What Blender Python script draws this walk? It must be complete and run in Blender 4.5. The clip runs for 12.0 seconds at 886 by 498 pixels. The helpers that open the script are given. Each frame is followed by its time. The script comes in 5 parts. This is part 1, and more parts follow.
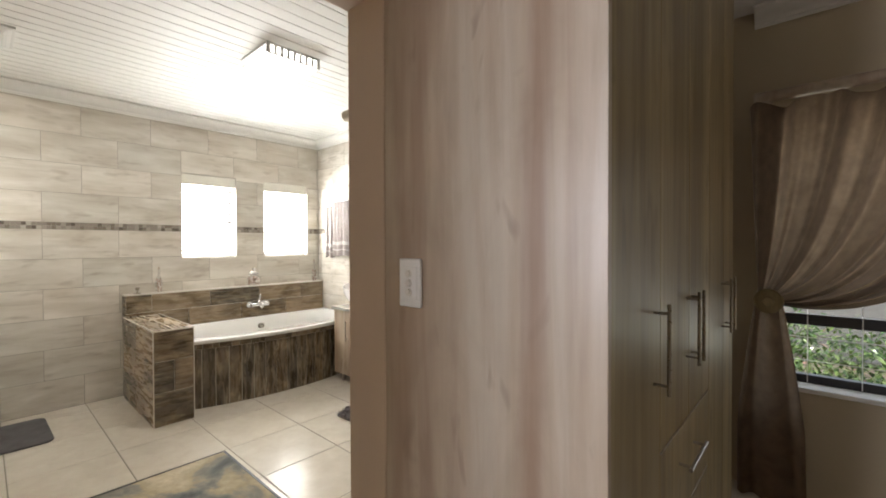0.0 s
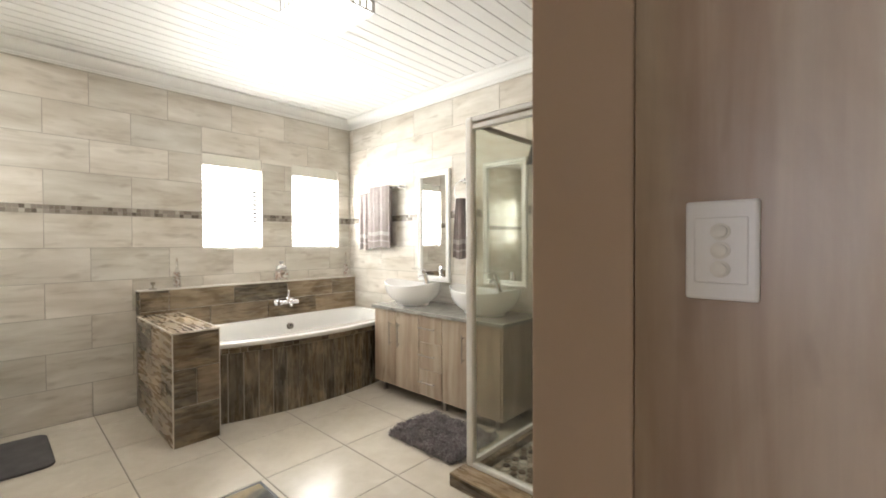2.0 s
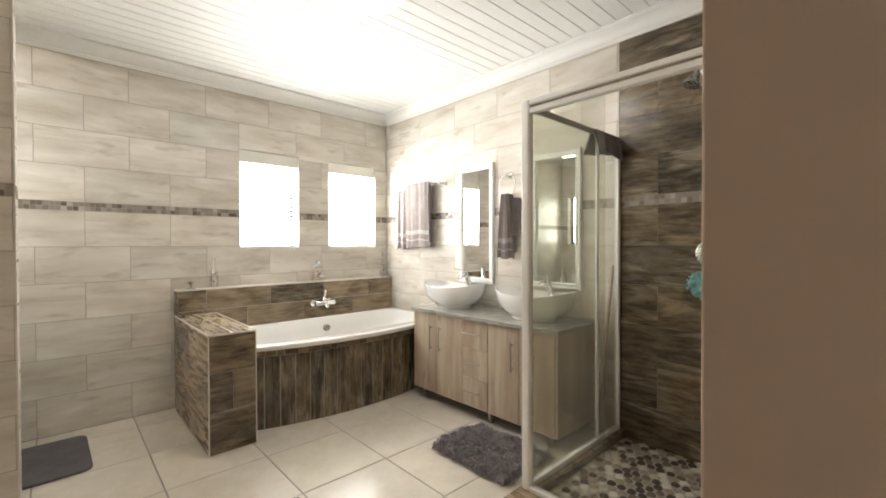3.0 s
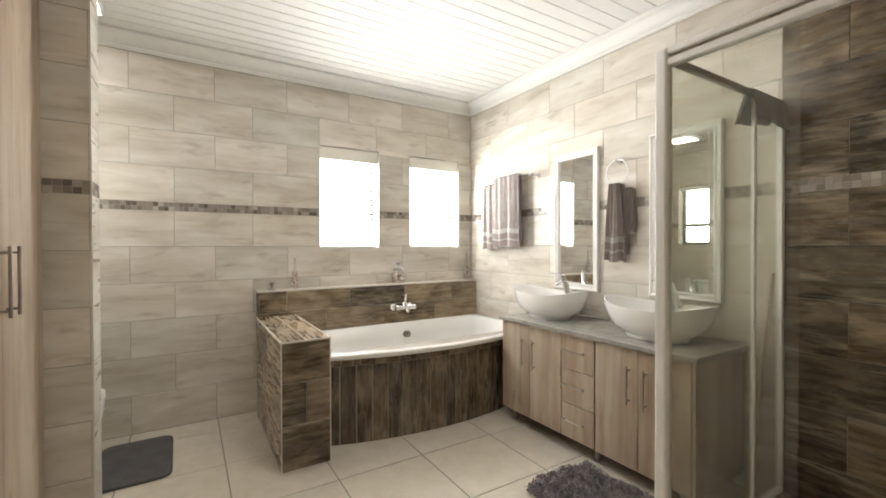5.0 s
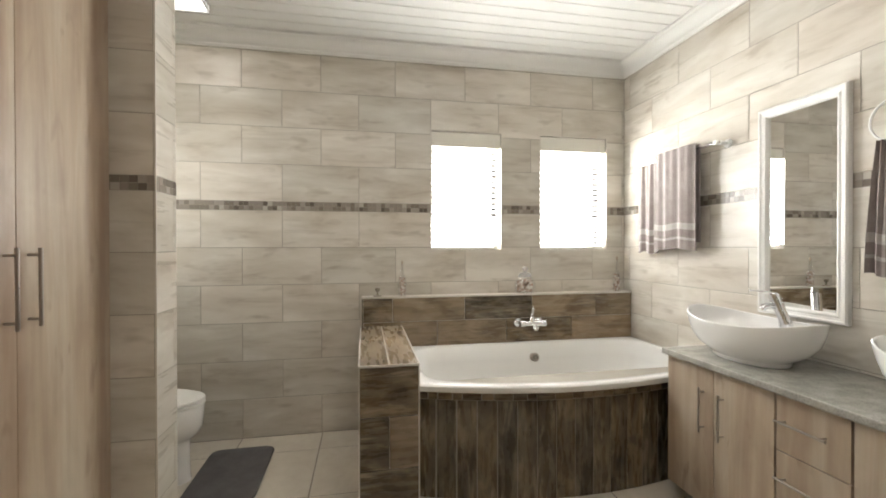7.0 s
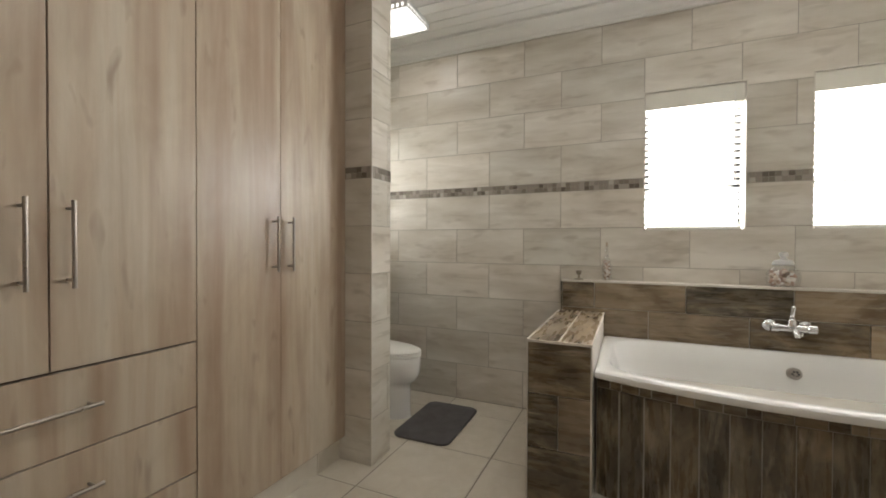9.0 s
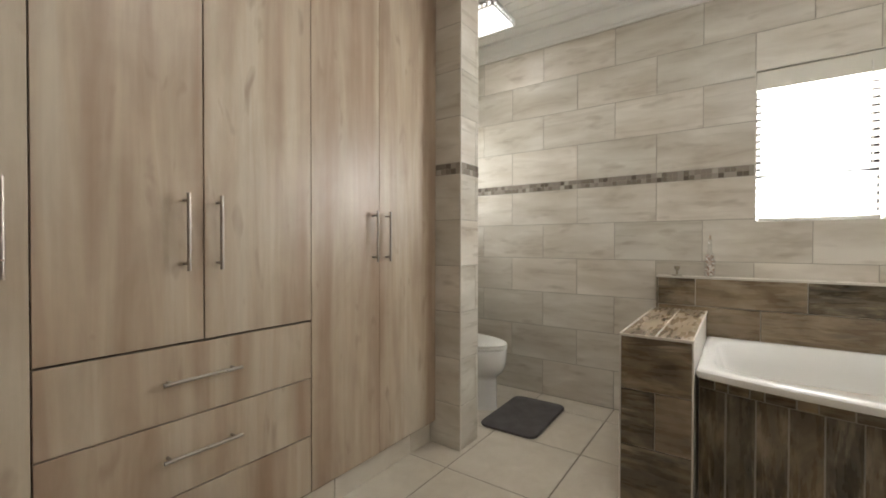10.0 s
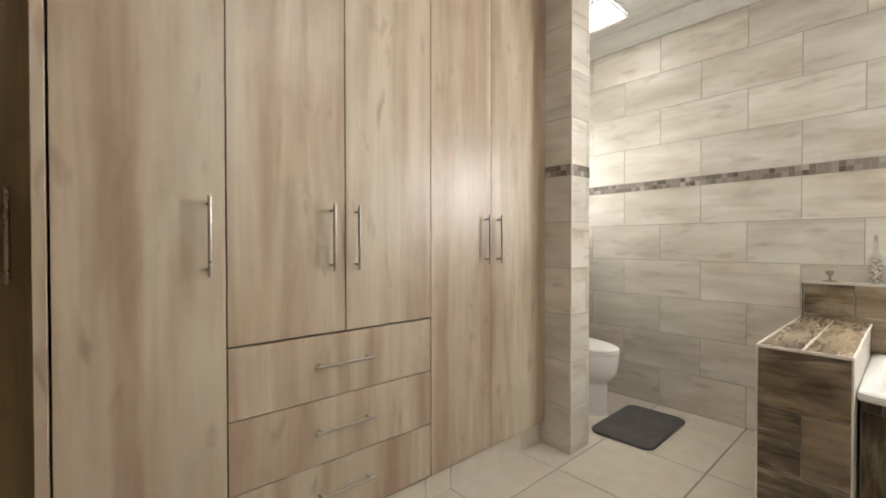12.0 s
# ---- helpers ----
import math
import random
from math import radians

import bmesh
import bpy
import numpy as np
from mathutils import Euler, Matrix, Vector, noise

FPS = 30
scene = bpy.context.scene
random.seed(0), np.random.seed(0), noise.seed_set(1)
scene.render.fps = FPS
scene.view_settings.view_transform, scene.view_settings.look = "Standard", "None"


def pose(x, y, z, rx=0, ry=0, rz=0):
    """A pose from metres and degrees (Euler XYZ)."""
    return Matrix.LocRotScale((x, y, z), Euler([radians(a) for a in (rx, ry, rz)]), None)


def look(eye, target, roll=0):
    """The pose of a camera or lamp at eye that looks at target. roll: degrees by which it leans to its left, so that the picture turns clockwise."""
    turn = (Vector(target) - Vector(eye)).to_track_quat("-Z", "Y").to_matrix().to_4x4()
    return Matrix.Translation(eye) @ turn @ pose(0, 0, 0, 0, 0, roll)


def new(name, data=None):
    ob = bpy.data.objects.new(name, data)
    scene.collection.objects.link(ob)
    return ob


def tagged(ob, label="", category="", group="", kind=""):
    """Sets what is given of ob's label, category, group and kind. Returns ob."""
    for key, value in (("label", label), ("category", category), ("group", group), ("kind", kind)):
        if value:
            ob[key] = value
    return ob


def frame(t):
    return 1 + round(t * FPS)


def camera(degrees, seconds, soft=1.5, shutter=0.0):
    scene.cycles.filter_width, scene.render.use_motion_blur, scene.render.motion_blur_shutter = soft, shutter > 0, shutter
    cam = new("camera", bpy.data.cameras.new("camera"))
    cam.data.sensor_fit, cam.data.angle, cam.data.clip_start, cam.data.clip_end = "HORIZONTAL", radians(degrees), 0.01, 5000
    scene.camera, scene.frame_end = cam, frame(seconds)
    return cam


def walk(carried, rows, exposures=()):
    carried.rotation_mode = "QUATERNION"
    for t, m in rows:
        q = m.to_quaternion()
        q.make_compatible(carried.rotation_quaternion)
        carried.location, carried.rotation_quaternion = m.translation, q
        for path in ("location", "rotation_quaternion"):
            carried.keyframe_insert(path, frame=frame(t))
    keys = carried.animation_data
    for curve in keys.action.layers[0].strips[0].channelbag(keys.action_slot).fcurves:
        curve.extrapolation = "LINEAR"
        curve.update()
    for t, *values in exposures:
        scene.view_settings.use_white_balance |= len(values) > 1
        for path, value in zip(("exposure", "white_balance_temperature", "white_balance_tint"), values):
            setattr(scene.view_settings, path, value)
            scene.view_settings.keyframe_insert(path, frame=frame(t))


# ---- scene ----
cam = camera(93.56, 12.0, soft=1.8)
ROWS = [
    (0.0, -2.401, 1.729, 1.432, 41.974, -0.692, 0.195),
    (0.5, -2.567, 1.767, 1.391, 42.056, -0.725, 0.14),
    (1.0, -2.773, 1.796, 1.367, 41.941, -0.731, 0.174),
    (1.5, -2.94, 1.815, 1.343, 42.092, -0.782, 0.178),
    (2.0, -3.11, 1.855, 1.338, 43.116, -0.769, 0.214),
    (2.5, -3.243, 1.892, 1.33, 45.019, -0.716, 0.203),
    (4.5, -3.601, 2.106, 1.313, 55.192, -0.479, 0.159),
    (5.0, -3.707, 2.166, 1.317, 58.528, -0.511, 0.152),
    (5.5, -3.857, 2.264, 1.314, 62.683, -0.472, 0.117),
    (6.0, -4.001, 2.366, 1.311, 66.713, -0.498, 0.162),
    (6.5, -4.14, 2.503, 1.311, 72.009, -0.418, 0.113),
    (7.0, -4.25, 2.647, 1.322, 79.372, -0.406, 0.067),
    (8.8, -4.288, 3.04, 1.221, 111.0, -0.7, -0.2),
    (9.0, -4.304, 3.051, 1.202, 114.18, -0.725, -0.217),
    (9.5, -4.278, 3.047, 1.172, 120.016, -0.768, -0.184),
    (10.0, -4.23, 3.046, 1.159, 125.208, -0.644, -0.084),
    (10.5, -4.198, 3.04, 1.164, 129.473, -0.72, -0.151),
    (11.0, -4.169, 3.035, 1.168, 132.794, -0.773, -0.062),
    (11.5, -4.14, 3.032, 1.171, 135.646, -0.734, -0.02),
    (12.0, -4.127, 3.044, 1.174, 138.541, -0.71, 0.058),
]
EXPOSURES = [(0.0, 0.42), (2.5, 0.44), (4.5, 0.28), (5.5, 0.22), (7.0, 0.0), (8.8, -0.28), (9.5, -0.18), (10.5, 0.03), (12.0, 0.42)]
walk(cam, [(t, pose(x, y, z, 90 + pitch, roll, yaw)) for t, x, y, z, yaw, pitch, roll in ROWS], EXPOSURES)

# ---------------- light ----------------
world = bpy.data.worlds.new("world")
scene.world = world
world.use_nodes = True
sky = world.node_tree.nodes.new("ShaderNodeTexSky")
sky.sky_type, sky.sun_disc = "NISHITA", False
sky.sun_elevation, sky.sun_rotation = radians(48), radians(84)
world.node_tree.links.new(sky.outputs[0], world.node_tree.nodes["Background"].inputs[0])
world.node_tree.nodes["Background"].inputs[1].default_value = 0.15
sun = new("sun", bpy.data.lights.new("sun", "SUN"))
sun.data.energy, sun.data.angle, sun.data.color = 5.0, radians(0.5), (1.0, 0.95, 0.88)
sun.matrix_world = look((9.0, 1.0, 10.0), (0, 0, 0))


def window_light(name, at, toward, w, h, power, colour=(0.985, 0.985, 0.965)):
    lamp = new(name, bpy.data.lights.new(name, "AREA"))
    lamp.data.shape, lamp.data.size, lamp.data.size_y = "RECTANGLE", w, h
    lamp.data.energy, lamp.data.color = power, colour
    lamp.matrix_world = look(at, toward)
    return lamp


WIN_POWER, SKY_ON_SLATS = 18.5, 30.0
for name, y, w, share in (("a", 3.378, 0.475, 1.12), ("b", 4.251, 0.498, 0.46)):
    window_light("daylight_west_" + name, (-7.305, y, 1.710), (-6.0, y, 1.70), w, 0.74, WIN_POWER * share)
    window_light("sky_west_" + name, (-7.50, y, 1.74), (-6.0, y, 1.74), w, 0.82, SKY_ON_SLATS)
window_light("daylight_south", (-6.93, 0.80, 1.75), (-6.93, 2.0, 1.75), 0.5, 0.8, 12.0)
window_light("daylight_bedroom", (-1.9, 4.90, 1.4), (-1.9, 3.0, 1.2), 1.4, 1.4, 4.7, (1.0, 0.98, 0.95))
# Added lamp in an unseen south opening, brightens the oak side panel.
window_light("daylight_bedroom_south", (-3.70, -1.02, 1.55), (-3.55, 1.0, 1.5), 0.70, 1.2, 70.0, (0.88, 0.88, 1.0))
window_light("ceiling_lamp_light", (-5.2925, 3.198, 2.690), (-5.2925, 3.198, 0.0), 0.36, 0.36, 8.5, (1.0, 0.96, 0.90))
window_light("small_lamp_light", (-6.82, 1.5725, 2.716), (-6.82, 1.5725, 0.0), 0.30, 0.30, 2.2, (1.0, 0.96, 0.90))
LAMP_GLOW, LAMP_GLOW_SMALL = 2.4, 1.9

# ---------------- materials ----------------


def rgb(c):
    return (*c, 1.0)


def set_stops(band, stops):
    band.elements.remove(band.elements[1])
    band.elements[0].position, band.elements[0].color = stops[0][0], rgb(stops[0][1])
    for p, c in stops[1:]:
        band.elements.new(p).color = rgb(c)


class Nodes:
    """A short way to write a node material."""

    def __init__(self, name):
        self.mat = bpy.data.materials.new(name)
        self.mat.use_nodes = True
        self.tree = self.mat.node_tree
        self.bsdf = self.tree.nodes["Principled BSDF"]

    def add(self, kind, **values):
        node = self.tree.nodes.new("ShaderNode" + kind)
        for key, value in values.items():
            setattr(node, key, value)
        return node

    def link(self, a, b):
        self.tree.links.new(a, b)

    def coords(self, scale=(1, 1, 1), shuffle=0.0, space="Object"):
        tex = self.add("TexCoord")
        out = tex.outputs[space]
        if shuffle:
            info = self.add("ObjectInfo")
            comb = self.add("CombineXYZ")
            mul = []
            for i, k in enumerate((1.0, 1.7, 2.3)):
                m = self.add("Math", operation="MULTIPLY")
                m.inputs[1].default_value = shuffle * k
                self.link(info.outputs["Random"], m.inputs[0])
                self.link(m.outputs[0], comb.inputs[i])
            plus = self.add("VectorMath", operation="ADD")
            self.link(out, plus.inputs[0])
            self.link(comb.outputs[0], plus.inputs[1])
            out = plus.outputs[0]
        mapping = self.add("Mapping")
        mapping.inputs["Scale"].default_value = scale
        self.link(out, mapping.inputs["Vector"])
        return mapping.outputs[0]

    def noise(self, vec, scale, detail=4.0, rough=0.55, distort=0.0):
        n = self.add("TexNoise")
        n.inputs["Scale"].default_value, n.inputs["Detail"].default_value = scale, detail
        n.inputs["Roughness"].default_value, n.inputs["Distortion"].default_value = rough, distort
        self.link(vec, n.inputs["Vector"])
        return n.outputs["Fac"]

    def ramp(self, fac, stops):
        r = self.add("ValToRGB")
        set_stops(r.color_ramp, [(p, (c, c, c) if isinstance(c, (int, float)) else c) for p, c in stops])
        self.link(fac, r.inputs[0])
        return r.outputs[0]

    def mix(self, fac, a, b, blend="MIX"):
        m = self.add("Mix", data_type="RGBA", blend_type=blend)
        for sock, v in ((m.inputs[0], fac), (m.inputs[6], a), (m.inputs[7], b)):
            if isinstance(v, (int, float)):
                sock.default_value = v
            elif isinstance(v, tuple):
                sock.default_value = rgb(v)
            else:
                self.link(v, sock)
        return m.outputs[2]

    def random(self):
        return self.add("ObjectInfo").outputs["Random"]

    def island(self):
        return self.add("NewGeometry").outputs["Random Per Island"]

    def done(self, colour=None, rough=None, metal=None, bump=None, bump_strength=0.15, bump_distance=0.002, **more):
        for key, v in (("Base Color", colour), ("Roughness", rough), ("Metallic", metal), *more.items()):
            if v is None:
                continue
            sock = self.bsdf.inputs[key]
            if isinstance(v, tuple):
                sock.default_value = rgb(v)
            elif isinstance(v, (int, float)):
                sock.default_value = v
            else:
                self.link(v, sock)
        if bump is not None:
            b = self.add("Bump")
            b.inputs["Strength"].default_value, b.inputs["Distance"].default_value = bump_strength, bump_distance
            self.link(bump, b.inputs["Height"])
            self.link(b.outputs[0], self.bsdf.inputs["Normal"])
        return self.mat


def streak_tile(name, stops, tint_a, tint_b, knot, rough=0.35, soft_scale=(1.3, 7.0), line_scale=(2.6, 42.0), line_weight=0.25, ragged=0.5, knots=0.5, swirl=0.4, detail=5.0, streak=None, spread=0.44):
    """Wood-look ceramic tile: streaks along the tile's length, a tint and a pattern of its own for each tile."""
    n = Nodes(name)
    soft = n.noise(n.coords((*soft_scale, 9.0), 5.0), 1.7, detail, ragged, swirl)
    line = n.noise(n.coords((*line_scale, 20.0), 7.0), 1.0, 4.0, 0.55, 0.2)
    base = n.ramp(n.mix(line_weight, soft, line), stops)
    tint = n.ramp(n.random(), [(0.0, tint_a), (1.0, tint_b)])
    col = n.mix(1.0, base, tint, "MULTIPLY")
    patch = n.ramp(n.noise(n.coords((4.2, 12.0, 9.0), 11.0), 1.0, 2.0), [(0.60, 0.0), (0.74, knots)])
    col = n.mix(patch, col, knot)
    if streak:
        vein = n.ramp(n.noise(n.coords((3.6, 26.0, 20.0), 13.0), 1.0, 6.0, 0.60, 0.8), [(0.475, 0.0), (0.575, 1.0)])
        where = n.ramp(n.noise(n.coords((2.2, 8.0, 9.0), 17.0), 1.0, 4.0, 0.55, 0.6), [(spread, 0.0), (spread + 0.15, 0.9)])
        col = n.mix(n.mix(1.0, vein, where, "MULTIPLY"), col, streak)
    return n.done(col, n.ramp(line, [(0.3, rough - 0.06), (0.7, rough + 0.10)]), 0.0, line, 0.10, 0.001)


M_TILE = streak_tile("pale_wood_look_tile", [(0.31, (0.455, 0.405, 0.34)), (0.42, (0.56, 0.518, 0.452)), (0.54, (0.63, 0.594, 0.534)), (0.66, (0.715, 0.685, 0.628))], (0.925, 0.93, 0.915), (1.07, 1.05, 1.035), (0.34, 0.285, 0.22), 0.30, (1.1, 4.2), (1.6, 22.0), 0.10, 0.55, 0.5, 0.35)
M_DARK = streak_tile("dark_wood_look_tile", [(0.33, (0.044, 0.034, 0.022)), (0.45, (0.090, 0.070, 0.045)), (0.55, (0.150, 0.118, 0.077)), (0.68, (0.25, 0.20, 0.137))], (0.70, 0.71, 0.70), (1.38, 1.28, 1.13), (0.046, 0.036, 0.024), 0.26, (2.6, 5.6), (5.0, 34.0), 0.12, 0.62, 0.45, 0.6, 5.0, (0.33, 0.273, 0.198), 0.475)
M_BROWN = streak_tile("mid_brown_wood_look_tile", [(0.33, (0.135, 0.098, 0.062)), (0.45, (0.205, 0.154, 0.100)), (0.55, (0.275, 0.214, 0.145)), (0.68, (0.36, 0.292, 0.208))], (0.86, 0.86, 0.84), (1.18, 1.13, 1.06), (0.13, 0.095, 0.062), 0.26, (2.0, 4.2), (5.0, 34.0), 0.10, 0.50, 0.18, 0.5, 4.0, (0.375, 0.303, 0.216), 0.53)


def wood(name, dark, mid, light, rough=0.42, density=1.0, fibres=0.16):
    """Laminate with upright grain: broad bands, fine fibres and a few knots."""
    n = Nodes(name)
    broad = n.noise(n.coords((4.2 * density, 4.2 * density, 0.33), 3.0), 1.0, 3.0, 0.5, 0.9)
    middle = n.noise(n.coords((10.0 * density, 10.0 * density, 0.8), 5.0), 1.0, 4.0, 0.5, 1.4)
    fibre = n.noise(n.coords((48.0 * density, 48.0 * density, 2.6), 9.0), 1.0, 5.0, 0.62, 0.4)
    col = n.ramp(n.mix(0.34, broad, middle), [(0.37, dark), (0.45, tuple((a + b) / 2 for a, b in zip(dark, mid))), (0.52, mid), (0.61, light)])
    col = n.mix(fibres, col, n.mix(1.0, col, n.ramp(fibre, [(0.3, (0.55, 0.50, 0.45)), (0.7, (1.15, 1.13, 1.1))]), "MULTIPLY"))
    cloud = n.noise(n.coords((6.0, 6.0, 3.0), 6.0), 1.0, 5.0, 0.6, 0.8)
    col = n.mix(0.6, col, n.mix(1.0, col, n.ramp(cloud, [(0.3, (0.82, 0.79, 0.76)), (0.55, (1.0, 1.0, 1.0)), (0.7, (1.06, 1.06, 1.06))]), "MULTIPLY"))
    knots = n.ramp(n.noise(n.coords((15.0, 15.0, 5.0), 13.0), 1.0, 2.0, 0.5, 0.5), [(0.63, 0.0), (0.76, 0.7)])
    col = n.mix(knots, col, tuple(c * 0.8 for c in dark))
    return n.done(col, n.ramp(fibre, [(0.3, rough - 0.05), (0.7, rough + 0.08)]), 0.0, fibre, 0.05, 0.0005)


M_OAK = wood("pale_oak_laminate", (0.350, 0.252, 0.182), (0.466, 0.378, 0.286), (0.53, 0.463, 0.37), 0.35, fibres=0.17)
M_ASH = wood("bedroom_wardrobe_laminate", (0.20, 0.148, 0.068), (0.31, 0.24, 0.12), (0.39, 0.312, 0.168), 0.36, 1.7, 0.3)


def plain(name, colour, rough=0.5, metal=0.0, vary=0.06, scale=6.0, bump=0.05, fine=90.0, **more):
    n = Nodes(name)
    big = n.noise(n.coords((1, 1, 1), 4.0), scale, 4.0)
    small = n.noise(n.coords((1, 1, 1)), fine, 3.0)
    lo, hi = tuple(c * (1 - vary) for c in colour), tuple(min(1.0, c * (1 + vary)) for c in colour)
    return n.done(n.ramp(big, [(0.3, lo), (0.7, hi)]), n.ramp(small, [(0.3, max(0.02, rough - 0.05)), (0.7, rough + 0.06)]), metal, small, bump, 0.0008, **more)


M_GROUT = plain("pale_grout", (0.35, 0.32, 0.27), 0.8, vary=0.12, scale=3.0, bump=0.2)
M_GROUT_FLOOR = plain("floor_grout", (0.235, 0.208, 0.172), 0.85, vary=0.15, scale=3.0, bump=0.2)
M_GROUT_LIGHT = plain("tile_edge_trim", (0.66, 0.62, 0.56), 0.4, vary=0.05)
M_PAINT = plain("beige_wall_paint", (0.57, 0.445, 0.338), 0.6, vary=0.04, scale=2.0, bump=0.1, fine=140.0)
M_BEDPAINT = plain("bedroom_wall_paint", (0.52, 0.44, 0.31), 0.7, vary=0.04, scale=2.0, bump=0.1, fine=140.0)
M_CEIL = plain("white_ceiling_paint", (0.77, 0.76, 0.73), 0.6, vary=0.02, scale=1.5)
M_WHITE = plain("white_painted_metal", (0.80, 0.80, 0.78), 0.3, vary=0.03)
M_MIRROR_FRAME = plain("white_painted_wood", (0.80, 0.79, 0.76), 0.42, vary=0.05, scale=9.0)
M_CERAMIC = plain("glazed_white_ceramic", (0.84, 0.83, 0.81), 0.08, vary=0.015, scale=2.0, bump=0.0, **{"Coat Weight": 0.4})
M_ACRYLIC = plain("white_bath_acrylic", (0.80, 0.79, 0.765), 0.14, vary=0.015, scale=2.0, bump=0.0)
M_CHROME = plain("polished_chrome", (0.78, 0.78, 0.79), 0.08, 1.0, vary=0.02, bump=0.0)
M_STEEL = plain("brushed_steel", (0.40, 0.365, 0.325), 0.32, 1.0, vary=0.05, bump=0.0)
M_SATIN = plain("satin_chrome", (0.56, 0.55, 0.52), 0.28, 1.0, vary=0.03, bump=0.0)
M_BRONZE = plain("dull_bronze_steel", (0.35, 0.31, 0.25), 0.3, 1.0, vary=0.06, bump=0.0)
M_LAMP_FRAME = plain("grey_lamp_frame", (0.66, 0.66, 0.65), 0.4, 0.3, vary=0.05)
M_BLACK = plain("black_window_frame", (0.025, 0.025, 0.028), 0.35, vary=0.1)
M_PLASTIC = plain("white_plastic", (0.80, 0.79, 0.75), 0.35, vary=0.02)
M_CREAM = plain("cream_blind_headrail", (0.76, 0.74, 0.67), 0.4, vary=0.03)
# Carcass coloured dark to put shade into the gaps between fronts.
M_SHADOWGAP = plain("carcass_gap_shade", (0.10, 0.075, 0.05), 0.7, vary=0.1)
M_FELT = plain("grey_bath_mat_pile", (0.105, 0.098, 0.098), 0.95, vary=0.18, scale=9.0, bump=0.9, fine=420.0)


def granite():
    n = Nodes("grey_granite")
    v = n.coords()
    a, b, c = n.noise(v, 160.0, 3.0), n.noise(v, 18.0, 4.0), n.noise(v, 420.0, 2.0)
    col = n.ramp(a, [(0.36, (0.13, 0.125, 0.11)), (0.48, (0.34, 0.33, 0.295)), (0.62, (0.48, 0.465, 0.42))])
    col = n.mix(0.72, col, n.ramp(b, [(0.32, (0.25, 0.243, 0.22)), (0.68, (0.42, 0.408, 0.37))]))
    return n.done(col, n.ramp(c, [(0.3, 0.1), (0.7, 0.22)]), 0.0)


M_GRANITE = granite()


def floor_tile():
    n = Nodes("cream_porcelain_floor_tile")
    v = n.coords((1, 1, 1), 6.0)
    col = n.ramp(n.noise(v, 7.0, 5.0, 0.6, 0.4), [(0.3, (0.60, 0.545, 0.455)), (0.7, (0.69, 0.64, 0.55))])
    col = n.mix(0.5, col, n.mix(1.0, col, n.ramp(n.random(), [(0, (0.94, 0.94, 0.95)), (1, (1.0, 0.99, 0.96))]), "MULTIPLY"))
    dirt = n.noise(v, 30.0, 3.0)
    return n.done(col, n.ramp(dirt, [(0.3, 0.15), (0.7, 0.26)]), 0.0, n.noise(v, 14.0, 2.0), 0.03, 0.002)


M_FLOOR = floor_tile()


def mosaic(name, stops):
    n = Nodes(name)
    r = n.add("ValToRGB")
    r.color_ramp.interpolation = "CONSTANT"
    set_stops(r.color_ramp, stops)
    n.link(n.island(), r.inputs[0])
    return n.done(r.outputs[0], 0.25)


M_MOSAIC = mosaic("stone_mosaic", [(0.0, (0.145, 0.122, 0.098)), (0.13, (0.215, 0.185, 0.153)), (0.40, (0.285, 0.253, 0.215)), (0.74, (0.35, 0.312, 0.268)), (0.93, (0.45, 0.41, 0.352))])
M_PEBBLE = mosaic("pebble_mosaic", [(0.0, (0.09, 0.072, 0.053)), (0.22, (0.19, 0.152, 0.112)), (0.45, (0.33, 0.28, 0.22)), (0.68, (0.52, 0.47, 0.39)), (0.88, (0.64, 0.60, 0.52))])


def pane_glass(name, tint, sheen=0.022, milky=0.0):
    """Thin sheet glass: clear, with the gloss of its surface and, where milky is set, a pale film."""
    n = Nodes(name)
    clear, gloss, mixer = n.add("BsdfTransparent"), n.add("BsdfGlossy"), n.add("MixShader")
    clear.inputs[0].default_value = rgb(tint)
    gloss.inputs["Roughness"].default_value = 0.02
    weight, power, amount = n.add("LayerWeight"), n.add("Math", operation="POWER"), n.add("Math", operation="MULTIPLY_ADD")
    weight.inputs[0].default_value = 0.5
    power.inputs[1].default_value = 4.0
    amount.inputs[1].default_value, amount.inputs[2].default_value = 0.5, sheen
    n.link(weight.outputs["Facing"], power.inputs[0])
    n.link(power.outputs[0], amount.inputs[0])
    n.link(amount.outputs[0], mixer.inputs[0])
    body = clear
    if milky:
        film, body = n.add("BsdfDiffuse"), n.add("MixShader")
        film.inputs[0].default_value = rgb((0.85, 0.84, 0.82))
        body.inputs[0].default_value = milky
        n.link(clear.outputs[0], body.inputs[1])
        n.link(film.outputs[0], body.inputs[2])
    n.link(body.outputs[0], mixer.inputs[1])
    n.link(gloss.outputs[0], mixer.inputs[2])
    n.link(mixer.outputs[0], n.tree.nodes["Material Output"].inputs[0])
    return n.mat


M_GLASS = pane_glass("thin_clear_glass", (0.965, 0.97, 0.965), 0.09, 0.015)
M_GLASS_LID = pane_glass("frosted_glass", (0.965, 0.97, 0.965), 0.14, 0.42)
M_PANE = pane_glass("window_pane_glass", (0.97, 0.98, 0.97))
# The milky share paints in the pale veil of gleam over the pane.
M_SHOWER_GLASS = pane_glass("shower_glass", (0.935, 0.944, 0.910), 0.035, 0.03)
M_MIRROR = Nodes("mirror_silver").done((0.88, 0.89, 0.88), 0.015, 1.0)


def glow(name, colour, strength):
    n = Nodes(name)
    return n.done((0.8, 0.8, 0.8), 0.4, 0.0, **{"Emission Color": colour, "Emission Strength": strength})


